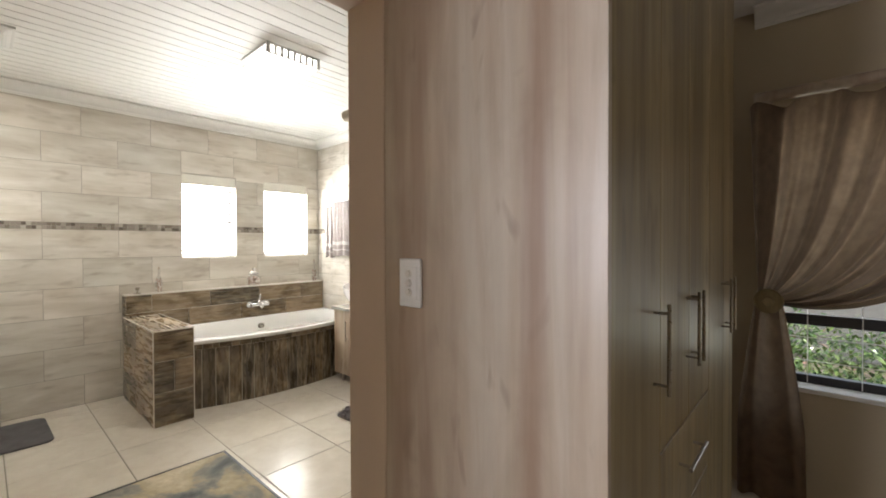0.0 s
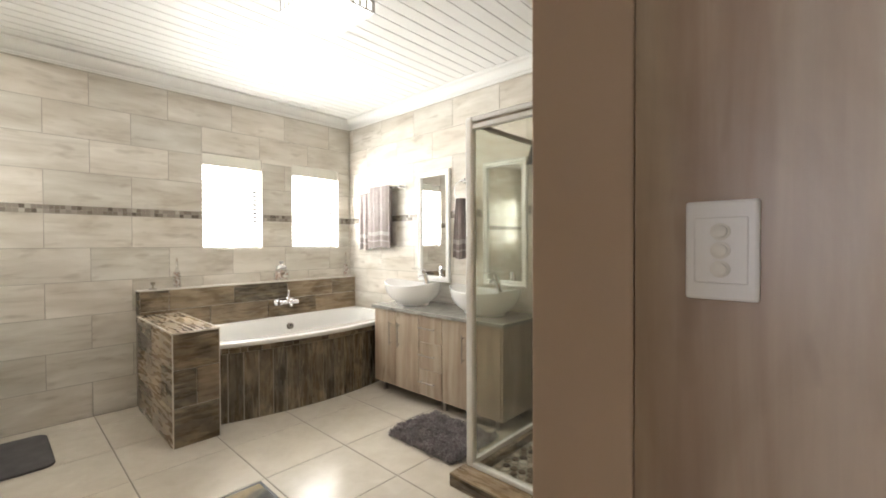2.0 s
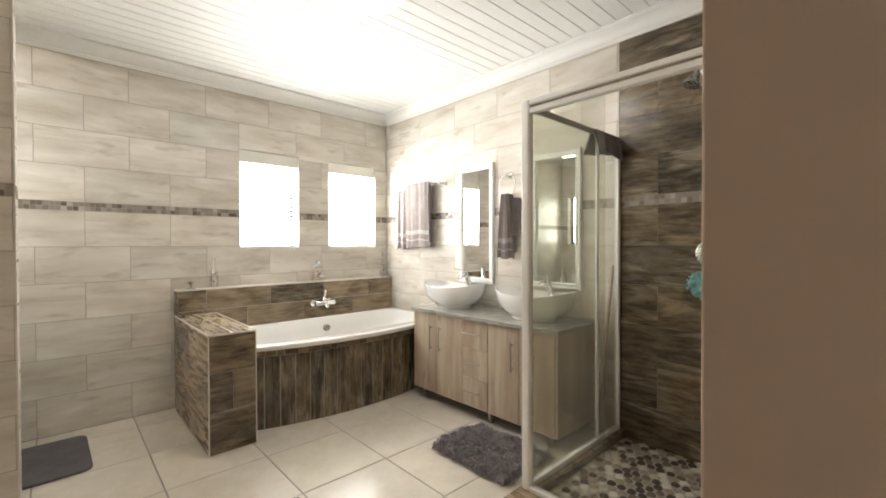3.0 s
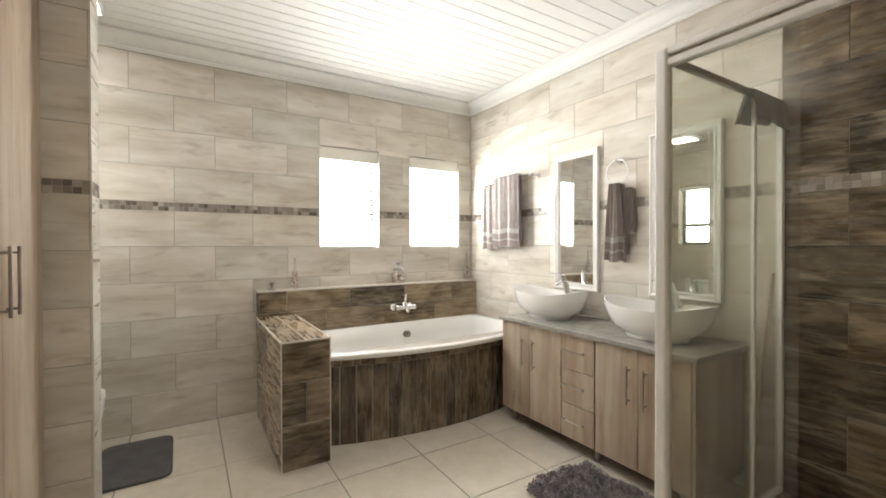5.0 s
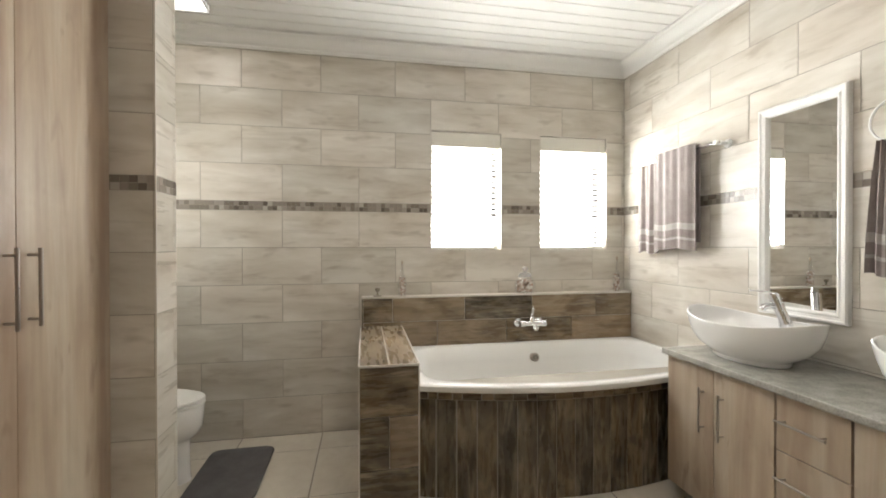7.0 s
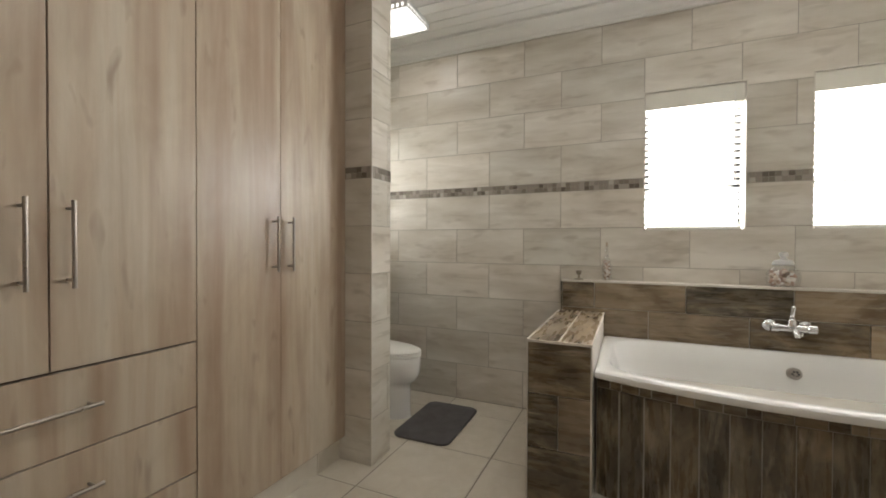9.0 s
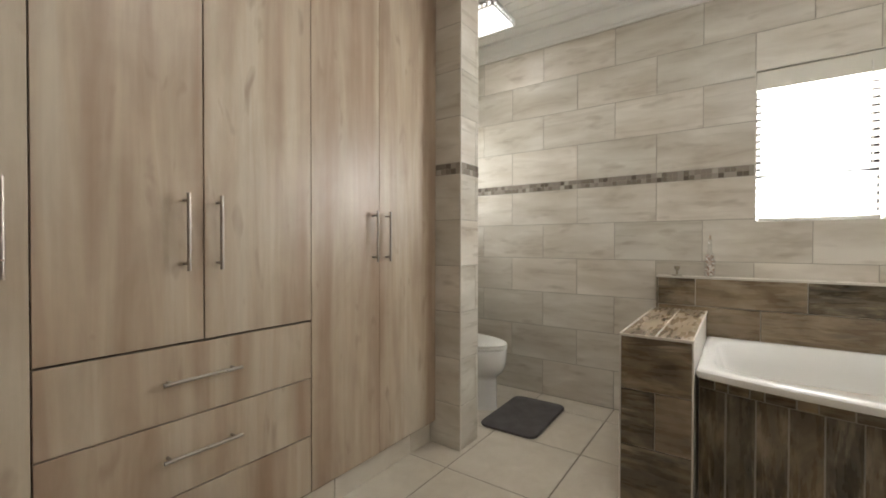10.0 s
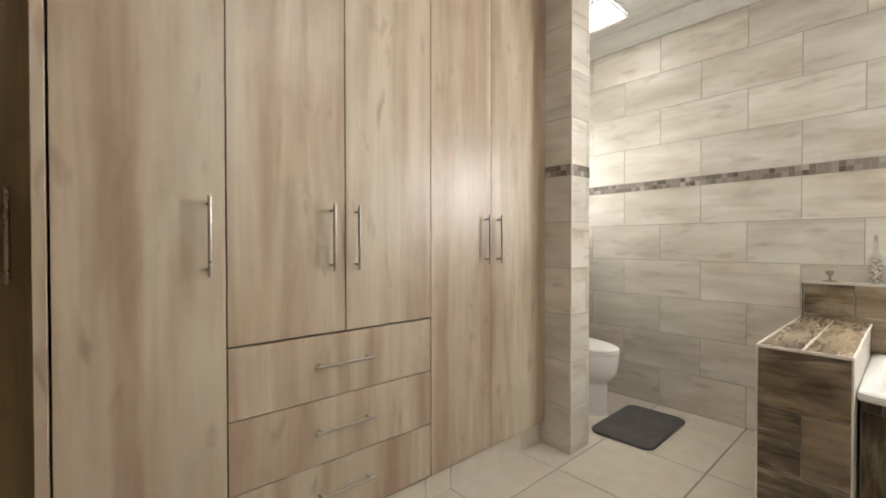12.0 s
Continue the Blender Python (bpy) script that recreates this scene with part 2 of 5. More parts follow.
M_LAMP = glow("lit_lamp_diffuser", (1.0, 0.97, 0.92), LAMP_GLOW)
M_LAMP_SMALL = glow("lit_small_lamp_diffuser", (1.0, 0.97, 0.92), LAMP_GLOW_SMALL)
M_OUTSIDE = glow("bright_daylight_distance", (1.0, 1.0, 1.0), 9.0)


def slat_material():
    n = Nodes("white_blind_slat")
    trans, mixer = n.add("BsdfTranslucent"), n.add("MixShader")
    trans.inputs[0].default_value = (0.85, 0.84, 0.81, 1)
    mixer.inputs[0].default_value = 0.55
    n.done((0.82, 0.81, 0.79), 0.4)
    n.link(n.bsdf.outputs[0], mixer.inputs[1])
    n.link(trans.outputs[0], mixer.inputs[2])
    n.link(mixer.outputs[0], n.tree.nodes["Material Output"].inputs[0])
    return n.mat


M_SLAT = slat_material()


def cloth(name, a, b, scale=260.0, strength=0.7, sheen=0.3, see_through=0.0):
    n = Nodes(name)
    v = n.coords()
    weave = n.noise(v, scale, 3.0, 0.6)
    col = n.ramp(n.mix(0.5, n.noise(v, 14.0, 4.0), weave), [(0.35, a), (0.65, b)])
    mat = n.done(col, 0.92, 0.0, weave, strength, 0.003, **{"Sheen Weight": sheen})
    if see_through:
        trans, mixer = n.add("BsdfTranslucent"), n.add("MixShader")
        n.link(col, trans.inputs[0])
        mixer.inputs[0].default_value = see_through
        n.link(n.bsdf.outputs[0], mixer.inputs[1])
        n.link(trans.outputs[0], mixer.inputs[2])
        n.link(mixer.outputs[0], n.tree.nodes["Material Output"].inputs[0])
    return mat


M_TOWEL = cloth("taupe_terry_towel", (0.20, 0.165, 0.155), (0.30, 0.255, 0.24))
M_TOWEL_BAND = cloth("pale_towel_border", (0.35, 0.315, 0.30), (0.46, 0.42, 0.40), 400.0, 0.4)
M_BLACKCLOTH = cloth("black_cloth", (0.046, 0.040, 0.034), (0.080, 0.070, 0.060))
M_CURTAIN = cloth("brown_satin_curtain", (0.155, 0.105, 0.066), (0.27, 0.192, 0.128), 500.0, 0.15, 0.3, 0.55)
M_SHAG = cloth("grey_shaggy_pile", (0.10, 0.086, 0.088), (0.27, 0.235, 0.235), 60.0, 0.3)
M_SPONGE = cloth("turquoise_bath_sponge", (0.30, 0.56, 0.55), (0.48, 0.72, 0.71), 90.0, 0.4, 0.3, 0.4)


def rug_material():
    """A printed mat: ochre ground with blurred grey-blue and black swirls and a dark edge."""
    n = Nodes("printed_floor_mat")
    v = n.coords()
    a = n.noise(v, 2.1, 4.0, 0.5, 0.7)
    col = n.ramp(a, [(0.33, (0.035, 0.034, 0.033)), (0.41, (0.14, 0.145, 0.142)), (0.47, (0.25, 0.24, 0.205)), (0.51, (0.40, 0.33, 0.215)), (0.66, (0.54, 0.47, 0.345))])
    worn = n.noise(v, 22.0, 5.0, 0.6, 0.4)
    col = n.mix(0.6, col, n.mix(1.0, col, n.ramp(worn, [(0.3, (0.70, 0.68, 0.64)), (0.7, (1.15, 1.14, 1.10))]), "MULTIPLY"))
    return n.done(col, 0.85, 0.0, n.noise(v, 500.0, 2.0), 0.5, 0.002)


M_RUG = rug_material()
M_SHELLS = mosaic("small_sea_shells", [(0.0, (0.50, 0.33, 0.26)), (0.22, (0.66, 0.55, 0.46)), (0.45, (0.24, 0.17, 0.13)), (0.56, (0.82, 0.78, 0.73)), (0.9, (0.42, 0.30, 0.26))])
M_LEAF = mosaic("garden_leaves", [(0.0, (0.07, 0.13, 0.035)), (0.30, (0.14, 0.23, 0.065)), (0.62, (0.23, 0.33, 0.10)), (0.88, (0.34, 0.40, 0.18)), (0.97, (0.45, 0.24, 0.20))])
M_GROUND = plain("garden_soil", (0.16, 0.13, 0.09), 0.95, vary=0.3, bump=0.6, fine=40.0)
M_PAVING = plain("garden_paving", (0.42, 0.39, 0.35), 0.9, vary=0.15, bump=0.3)

# ---------------- building helpers ----------------
ORIGIN = {}


def box(bm, x0, x1, y0, y1, z0, z1):
    v = [bm.verts.new((x, y, z)) for x in (x0, x1) for y in (y0, y1) for z in (z0, z1)]
    for f in ((0, 1, 3, 2), (4, 6, 7, 5), (0, 4, 5, 1), (2, 3, 7, 6), (0, 2, 6, 4), (1, 5, 7, 3)):
        bm.faces.new([v[i] for i in f])
    return bm


def soft_box(x0, x1, y0, y1, z0, z1, r=0.002, seg=1):
    bm = box(bmesh.new(), min(x0, x1), max(x0, x1), min(y0, y1), max(y0, y1), min(z0, z1), max(z0, z1))
    bmesh.ops.bevel(bm, geom=bm.edges[:], offset=r, segments=seg, affect="EDGES", profile=0.5)
    return bm


def boxes(*rows):
    bm = bmesh.new()
    for r in rows:
        box(bm, *r)
    return bm


def tube(bm, points, r, n=10, cap=True):
    """A round bar along a line of points; r is one radius or one for each point."""
    points = [Vector(p) for p in points]
    rings = []
    side = None
    for i, p in enumerate(points):
        way = (points[min(i + 1, len(points) - 1)] - points[max(i - 1, 0)]).normalized()
        if side is None:
            side = way.orthogonal().normalized()
        side = (side - way * side.dot(way)).normalized()
        up = way.cross(side)
        rad = r[i] if isinstance(r, (list, tuple)) else r
        rings.append([bm.verts.new(p + rad * (math.cos(a) * side + math.sin(a) * up)) for a in (2 * math.pi * k / n for k in range(n))])
    skin(bm, rings, cap)
    return bm


def skin(bm, rings, cap=True, closed=True):
    for a, b in zip(rings, rings[1:]):
        n = len(a)
        for k in range(n if closed else n - 1):
            bm.faces.new((a[k], a[(k + 1) % n], b[(k + 1) % n], b[k]))
    if cap and closed:
        bm.faces.new(rings[0][::-1])
        bm.faces.new(rings[-1])


def loft(rings, cap=True, closed=True, end_only=False):
    bm = bmesh.new()
    made = [[bm.verts.new(p) for p in ring] for ring in rings]
    skin(bm, made, cap and not end_only, closed)
    if end_only:
        bm.faces.new(made[-1])
    return bm


def ellipse(cx, cy, z, rx, ry, n=32, power=2.0, lift=None):
    out = []
    for k in range(n):
        a = 2 * math.pi * k / n
        c, s = math.cos(a), math.sin(a)
        x = rx * math.copysign(abs(c) ** (2 / power), c)
        y = ry * math.copysign(abs(s) ** (2 / power), s)
        out.append((cx + x, cy + y, z + (lift(c, s) if lift else 0.0)))
    return out


def lathe(cx, cy, profile, n=20):
    return loft([ellipse(cx, cy, z, max(r, 0.0005), max(r, 0.0005), n) for r, z in profile])


def mesh(name, bm, material, smooth=False):
    bmesh.ops.recalc_face_normals(bm, faces=bm.faces[:])
    data = bpy.data.meshes.new(name)
    bm.to_mesh(data)
    bm.free()
    if material:
        data.materials.append(material)
    if smooth:
        data.polygons.foreach_set("use_smooth", [True] * len(data.polygons))
        data.set_sharp_from_angle(angle=radians(38))
    return data


def thing(name, at, label, category, group="", kind=""):
    ob = new(name)
    ob.location = at
    ob.empty_display_size = 0.1
    ORIGIN[ob] = Vector(at)
    return tagged(ob, label, category, group, kind)


def part(name, bm, material, parent, label="", smooth=False):
    """Links a bmesh, given in the room's metres, as one mesh under a thing or a part."""
    at = ORIGIN.get(parent, Vector())
    bmesh.ops.translate(bm, verts=bm.verts[:], vec=-at)
    ob = new(name, mesh(name, bm, material, smooth))
    ob.parent = parent
    ORIGIN[ob] = at
    if label:
        ob["label"] = label
    return ob


def solo(name, bm, material, label="", category="", group="", kind="", smooth=False, at=None):
    """A thing, or a piece of the setting, that is one mesh."""
    at = Vector(at) if at else Vector()
    bmesh.ops.translate(bm, verts=bm.verts[:], vec=-at)
    ob = new(name, mesh(name, bm, material, smooth))
    ob.location = at
    ORIGIN[ob] = at
    return tagged(ob, label, category, group, kind)


def slab(axis, a, b, u0, u1, z0, z1, holes=()):
    """A wall from a to b across axis, from u0 to u1 along it, with openings (u0, u1, z0, z1) through it."""
    us = sorted({u0, u1, *[h[0] for h in holes], *[h[1] for h in holes]})
    zs = sorted({z0, z1, *[h[2] for h in holes], *[h[3] for h in holes]})
    bm = bmesh.new()
    for p, q in zip(us, us[1:]):
        for r, s in zip(zs, zs[1:]):
            if any(h[0] <= p and q <= h[1] and h[2] <= r and s <= h[3] for h in holes):
                continue
            if axis == "x":
                box(bm, a, b, p, q, r, s)
            else:
                box(bm, p, q, a, b, r, s)
    bmesh.ops.remove_doubles(bm, verts=bm.verts[:], dist=1e-5)
    return bm


PIECES = {}


def piece(name, parent, material, m, rects, thick=0.008, edge=0.0012):
    """One tile, or what is left of it beside an opening, lying with its back on its grout."""
    u0, u1 = min(r[0] for r in rects), max(r[1] for r in rects)
    v0, v1 = min(r[2] for r in rects), max(r[3] for r in rects)
    cu, cv = (u0 + u1) / 2, (v0 + v1) / 2
    key = (name, material.name, thick, edge, tuple(tuple(round(c, 4) for c in (r[0] - cu, r[1] - cu, r[2] - cv, r[3] - cv)) for r in rects))
    if key not in PIECES:
        bm = bmesh.new()
        for r in rects:
            box(bm, r[0] - cu, r[1] - cu, r[2] - cv, r[3] - cv, 0, thick)
        if len(rects) == 1:
            bmesh.ops.bevel(bm, geom=[e for e in bm.edges if all(v.co.z > thick / 2 for v in e.verts)], offset=edge, segments=1, affect="EDGES")
        PIECES[key] = mesh(name, bm, material)
    ob = new(name, PIECES[key])
    ob.parent = parent
    at = m @ Vector((cu, cv, 0))
    turn = m.to_3x3().to_4x4()
    ob.matrix_basis = Matrix.Translation(-ORIGIN.get(parent, Vector())) @ Matrix.Translation(at) @ turn
    return ob


def cut(rects, hole):
    out = []
    for a, b, c, d in rects:
        e, f, g, h = max(a, hole[0]), min(b, hole[1]), max(c, hole[2]), min(d, hole[3])
        if e >= f or g >= h:
            out.append((a, b, c, d))
            continue
        for r in ((a, e, c, d), (f, b, c, d), (e, f, c, g), (e, f, h, d)):
            if r[1] - r[0] > 0.004 and r[3] - r[2] > 0.004:
                out.append(r)
    return out


def facing(normal, at):
    """The frame of a wall: u along it, v up, w out of it."""
    w = Vector(normal)
    v = Vector((0, 0, 1)) if abs(w.z) < 0.5 else Vector((0, 1, 0))
    u = v.cross(w)
    m = Matrix((u, v, w)).transposed().to_4x4()
    m.translation = at
    return m


ROWS_Z = [0.0, 0.268, 0.530, 0.792, 1.054, 1.313, 1.571, 1.633, 1.892, 2.151, 2.409, 2.668]
BAND = (1.571, 1.633)
PITCH = 0.524


def tile_wall(parent, m, u0, u1, first, material, holes=(), top=2.69, flip=0, gap=0.004, drop=0.0):
    """Half-bond courses of tiles; first: where a joint of the lowest course lies along u."""
    k = flip
    for z0, z1 in zip(ROWS_Z, ROWS_Z[1:] + [ROWS_Z[-1] + 0.26]):
        if abs(z0 - BAND[0]) < 0.001:
            continue
        z1 = min(z1, top)
        at_band = abs(z1 - BAND[0]) < 0.001
        z0, z1 = max(0.0, z0 - drop), z1 - drop
        if z1 - z0 < 0.01:
            continue
        j = first + (PITCH / 2 if k % 2 else 0.0)
        k += 1
        if at_band:
            k += 1
        j -= math.ceil((j - u0) / PITCH) * PITCH
        while j < u1:
            a, b = max(j, u0), min(j + PITCH, u1)
            j += PITCH
            if b - a < 0.012:
                continue
            rects = [(a + gap / 2, b - gap / 2, z0 + gap / 2, z1 - gap / 2)]
            for h in holes:
                rects = cut(rects, h)
            if rects:
                piece("wall_tile", parent, material, m, rects)


def band_mesh(parent, m, u0, u1, holes=(), size=0.031, z0=1.571):
    bm = bmesh.new()
    n = int((u1 - u0) / size)
    s = (u1 - u0) / n
    for i in range(n):
        for j in range(2):
            a, c = u0 + i * s, z0 + j * 0.031
            if any(h[0] < a + s and a < h[1] and h[2] < c + 0.03 and c < h[3] for h in holes):
                continue
            box(bm, a + 0.001, a + s - 0.001, c + 0.001, c + 0.030, 0.0, 0.0075 + 0.001 * random.random())
    bmesh.ops.transform(bm, matrix=Matrix.Translation(-ORIGIN.get(parent, Vector())) @ m, verts=bm.verts[:])
    ob = new("mosaic_band", mesh("mosaic_band", bm, M_MOSAIC))
    ob.parent = parent
    ob["label"], ob["kind"] = "band of small brown and grey mosaic stones", "stuff"
    return ob


# ---------------- plan ----------------
XW, YN, YS, XE = -7.31, 4.72, 0.96, -3.505          # bathroom faces: west, north, south, east
XE2, YP = -3.33, 2.51                                # bedroom face of the dividing wall, its end
CEIL = 2.775
W1, W2 = (3.128, 3.682, 1.290, 2.186), (3.990, 4.567, 1.290, 2.186)
SWIN = (-7.2, -6.66, 1.32, 2.18)
BWIN = (-2.66, -1.15, 0.63, 2.12)
NIB = (-6.373, -6.18, 1.79)
B, G = 0.008, 0.0022

# walls
wall_west = solo("wall_west", slab("x", XW - 0.21, XW - G, 0.76, 4.93, -0.1, 2.9, [W1, W2]), M_GROUT, "outer wall with pale wood-look tiles and two windows", "wall", kind="structure")
wall_north = solo("wall_north", slab("y", YN + G, YN + 0.21, XW - B, XE2, -0.1, 2.9), M_GROUT, "bathroom wall of pale tiles with a dark tiled shower part", "wall", kind="structure")
wall_south = solo("wall_south", slab("y", YS - 0.2, YS - G, XW - B, XE2, -0.1, 2.9, [SWIN]), M_GROUT, "wall behind toilet and wardrobes with one window", "wall", kind="structure")
wall_nib = solo("wall_nib", boxes((NIB[0] + G, NIB[1] - G, YS - B, NIB[2] - G, 0, CEIL)), M_GROUT, "tiled stub wall between toilet and wardrobes", "wall", kind="structure")
wall_shower = solo("wall_shower", boxes((XE + G, XE2 - 0.09, 3.66, YN + B, -0.1, 2.9)), M_GROUT, "dark tiled shower side wall", "wall", kind="structure")
wall_divide = solo("wall_divide", soft_box(XE, XE2, YP, 3.66, 0, CEIL, 0.004, 2), M_PAINT, "beige painted end of the dividing wall", "wall", kind="structure")
wall_divide_north = solo("wall_divide_north", boxes((XE2 - 0.09, XE2, 3.66, YN + 0.008, 0, CEIL)), M_PAINT, "beige painted wall behind the shower", "wall", kind="structure")
wall_divide_south = solo("wall_divide_south", boxes((XE, XE2, YS - B, 1.56, 0, CEIL)), M_PAINT, "beige painted wall beside the wardrobes", "wall", kind="structure")
lintel = solo("lintel", boxes((XE, XE2, 1.56, YP, 2.165, CEIL)), M_PAINT, "beige painted lintel over the opening", "lintel", kind="structure")
wall_bed_north = solo("wall_bedroom_north", slab("y", YN + 0.05, YN + 0.25, XE2, 1.6, -0.1, 2.9, [BWIN]), M_BEDPAINT, "dim bedroom wall with curtained window", "wall", kind="structure")
wall_bed_east = solo("wall_bedroom_east", boxes((1.4, 1.6, -1.2, YN + 0.05, -0.1, 2.9)), M_BEDPAINT, "plain unseen bedroom wall", "wall", kind="structure")
# South opening and west recess are unseen additions that steer light onto the panel.
wall_bed_south = solo("wall_bedroom_south", slab("y", -1.2, -1.0, -4.8, 1.4, -0.1, 2.9, [(-4.06, -3.34, 0.9, 2.2)]), M_BEDPAINT, "plain unseen bedroom wall", "wall", kind="structure")
wall_bed_west = solo("wall_bedroom_west", boxes((-4.8, -4.65, -1.0, YS - 0.2, -0.1, 2.9)), M_BEDPAINT, "plain unseen bedroom wall", "wall", kind="structure")

# floors
floor = solo("floor", boxes((XW - 0.2, 1.6, -1.2, YN + 0.25, -0.12, -G)), M_GROUT_FLOOR, "cream porcelain tiles with thin grey joints", "floor", kind="structure")

# ceilings
bm = bmesh.new()
BOARD = 0.105
x = XW - 0.1
while x < XE + 0.05:
    box(bm, x + 0.004, x + BOARD - 0.004, YS - 0.1, YN + 0.1, CEIL, CEIL + 0.02)
    x += BOARD
box(bm, XW - 0.2, XE2 - 0.02, YS - 0.2, YN + 0.2, CEIL + 0.008, CEIL + 0.1)
ceiling = solo("ceiling", bm, M_CEIL, "white tongue-and-groove board ceiling", "ceiling", kind="structure")
ceiling_bedroom = solo("ceiling_bedroom", boxes((XE2 - 0.02, 1.6, -1.2, YN + 0.25, CEIL, CEIL + 0.1), (-4.8, XE2 - 0.02, -1.2, YS - 0.2, CEIL, CEIL + 0.1)), M_CEIL, "plain bedroom ceiling", "ceiling", kind="structure")


def cornice(name, line, normals, z=2.675, size=0.1):
    """A cove running along a line of corners; normals: the way into the room at each corner (mitred)."""
    prof = [(0.0, 0.0), (0.010, 0.0), (0.012, 0.014), (0.020, 0.018)]
    prof += [(0.085 - 0.065 * math.cos(a), 0.020 + 0.062 * math.sin(a)) for a in (math.pi / 2 * k / 6 for k in range(7))]
    prof += [(0.094, 0.086), (0.1, 0.088), (0.1, 0.101), (0.0, 0.101)]
    rings = [[(px + d * nx, py + d * ny, z + h) for d, h in prof] for (px, py), (nx, ny) in zip(line, normals)]
    return solo(name, loft(rings), M_CEIL, "white cove cornice under the ceiling", "cornice", kind="structure")


cornice("cornice_bathroom", [(NIB[0], YS), (NIB[0], NIB[2]), (NIB[1], NIB[2]), (NIB[1], 1.60)], [(-1, 1), (-1, 1), (1, 1), (1, 0)])
cornice("cornice_outer", [(NIB[0], YS), (XW, YS), (XW, YN), (XE, YN), (XE, YP), (XE, 1.62)], [(-1, 1), (1, 1), (1, -1), (-1, -1), (-1, 0), (-1, 0)])
cornice("cornice_bedroom", [(-2.68, YN + 0.05), (1.4, YN + 0.05), (1.4, -1.0)], [(0, -1), (-1, -1), (-1, 1)])

# ---------------- windows ----------------


def west_window(name, y0, y1, z0, z1):
    w = thing(name, (XW - 0.15, (y0 + y1) / 2, z0), "small window in white reveal with lowered blind", "window", "bathroom windows", "structure")
    xa, xb = XW - 0.175, XW - 0.135
    part("window_frame", boxes((xa, xb, y0, y0 + 0.04, z0 + 0.27, z1), (xa, xb, y1 - 0.04, y1, z0 + 0.27, z1), (xa, xb, y0, y0 + 0.014, z0, z0 + 0.27), (xa, xb, y1 - 0.014, y1, z0, z0 + 0.27), (xa, xb, y0 + 0.014, y1 - 0.014, z0, z0 + 0.02), (xa, xb, y0 + 0.04, y1 - 0.04, z1 - 0.04, z1), (xa, xb, y0 + 0.04, y1 - 0.04, z0 + 0.280, z0 + 0.290)), M_BLACK, w, "dark aluminium frame")
    part("pane", boxes((XW - 0.158, XW - 0.153, y0 + 0.014, y1 - 0.014, z0 + 0.02, z0 + 0.280)), M_PANE, w).visible_shadow = False
    part("pane", boxes((XW - 0.158, XW - 0.153, y0 + 0.04, y1 - 0.04, z0 + 0.290, z1 - 0.04)), M_PANE, w).visible_shadow = False
    t = 0.006
    part("reveal", boxes((xb, XW + 0.002, y0, y0 + t, z0 + t, z1 - t), (xb, XW + 0.002, y1 - t, y1, z0 + t, z1 - t), (xb, XW + 0.002, y0, y1, z1 - t, z1), (xb, XW + 0.002, y0, y1, z0, z0 + t)), M_GROUT_LIGHT, w, "pale tiled reveal")
    b = thing("venetian_blind", (XW - 0.05, (y0 + y1) / 2, z1 - 0.06), "white slatted venetian blind lowered inside the window reveal", "blind", "bathroom blinds")
    part("headrail", soft_box(XW - 0.075, XW - 0.012, y0 + 0.008, y1 - 0.008, z1 - 0.116, z1 - 0.008, 0.003), M_CREAM, b, "cream headrail cover")
    n = 18
    step = (z1 - 0.135 - (z0 + 0.04)) / (n - 1)
    shared = None
    for i in range(n):
        z = z0 + 0.04 + i * step
        if shared is None:
            bm = bmesh.new()
            c, s = math.cos(radians(20)), math.sin(radians(20))
            prof = [(u * c - (0.003 * (1 - (u / 0.027) ** 2)) * s, u * s + 0.003 * (1 - (u / 0.027) ** 2) * c) for u in (-0.027, -0.0135, 0.0, 0.0135, 0.027)]
            rings = [[(XW - 0.045 + p, yy, z + q) for p, q in prof] + [(XW - 0.045 + p, yy, z + q - 0.0022) for p, q in prof[::-1]] for yy in (y0 + 0.010, y1 - 0.014)]
            skin(bm, [[bm.verts.new(p) for p in r] for r in rings])
            first = part("slat", bm, M_SLAT, b)
            shared = first.data
        else:
            ob = new("slat", shared)
            ob.parent = b
            ob.location = (0, 0, i * step)
    part("bottom_rail", soft_box(XW - 0.068, XW - 0.022, y0 + 0.02, y1 - 0.02, z0 + 0.009, z0 + 0.026, 0.003), M_PLASTIC, b)
    for yy in (y0 + 0.09, y1 - 0.09):
        part("ladder_cord", tube(bmesh.new(), [(XW - 0.02, yy, z1 - 0.06), (XW - 0.02, yy, z0 + 0.02)], 0.0012, 5), M_PLASTIC, b)
    part("tilt_wand", tube(bmesh.new(), [(XW - 0.010, y1 - 0.06, z1 - 0.06), (XW - 0.008, y1 - 0.055, z0 + 0.30)], 0.003, 6), M_PLASTIC, b)


west_window("window_1", *W1)
west_window("window_2", *W2)

# window above the toilet
w3 = thing("window_3", (-6.93, YS - 0.12, SWIN[2]), "small dark-framed window above the toilet", "window", "bathroom windows", "structure")
a, b_, c, d = SWIN
part("window_frame", boxes((a, a + 0.04, YS - 0.16, YS - 0.12, c, d), (b_ - 0.04, b_, YS - 0.16, YS - 0.12, c, d), (a + 0.04, b_ - 0.04, YS - 0.16, YS - 0.12, c, c + 0.04), (a + 0.04, b_ - 0.04, YS - 0.16, YS - 0.12, d - 0.04, d), (a + 0.04, b_ - 0.04, YS - 0.16, YS - 0.12, c + 0.26, c + 0.31), ((a + b_) / 2 + 0.1, (a + b_) / 2 + 0.13, YS - 0.16, YS - 0.12, c + 0.31, d - 0.04)), M_BLACK, w3, "black aluminium frame")
part("pane", boxes((a + 0.04, b_ - 0.04, YS - 0.143, YS - 0.138, c + 0.04, c + 0.26)), M_PANE, w3).visible_shadow = False
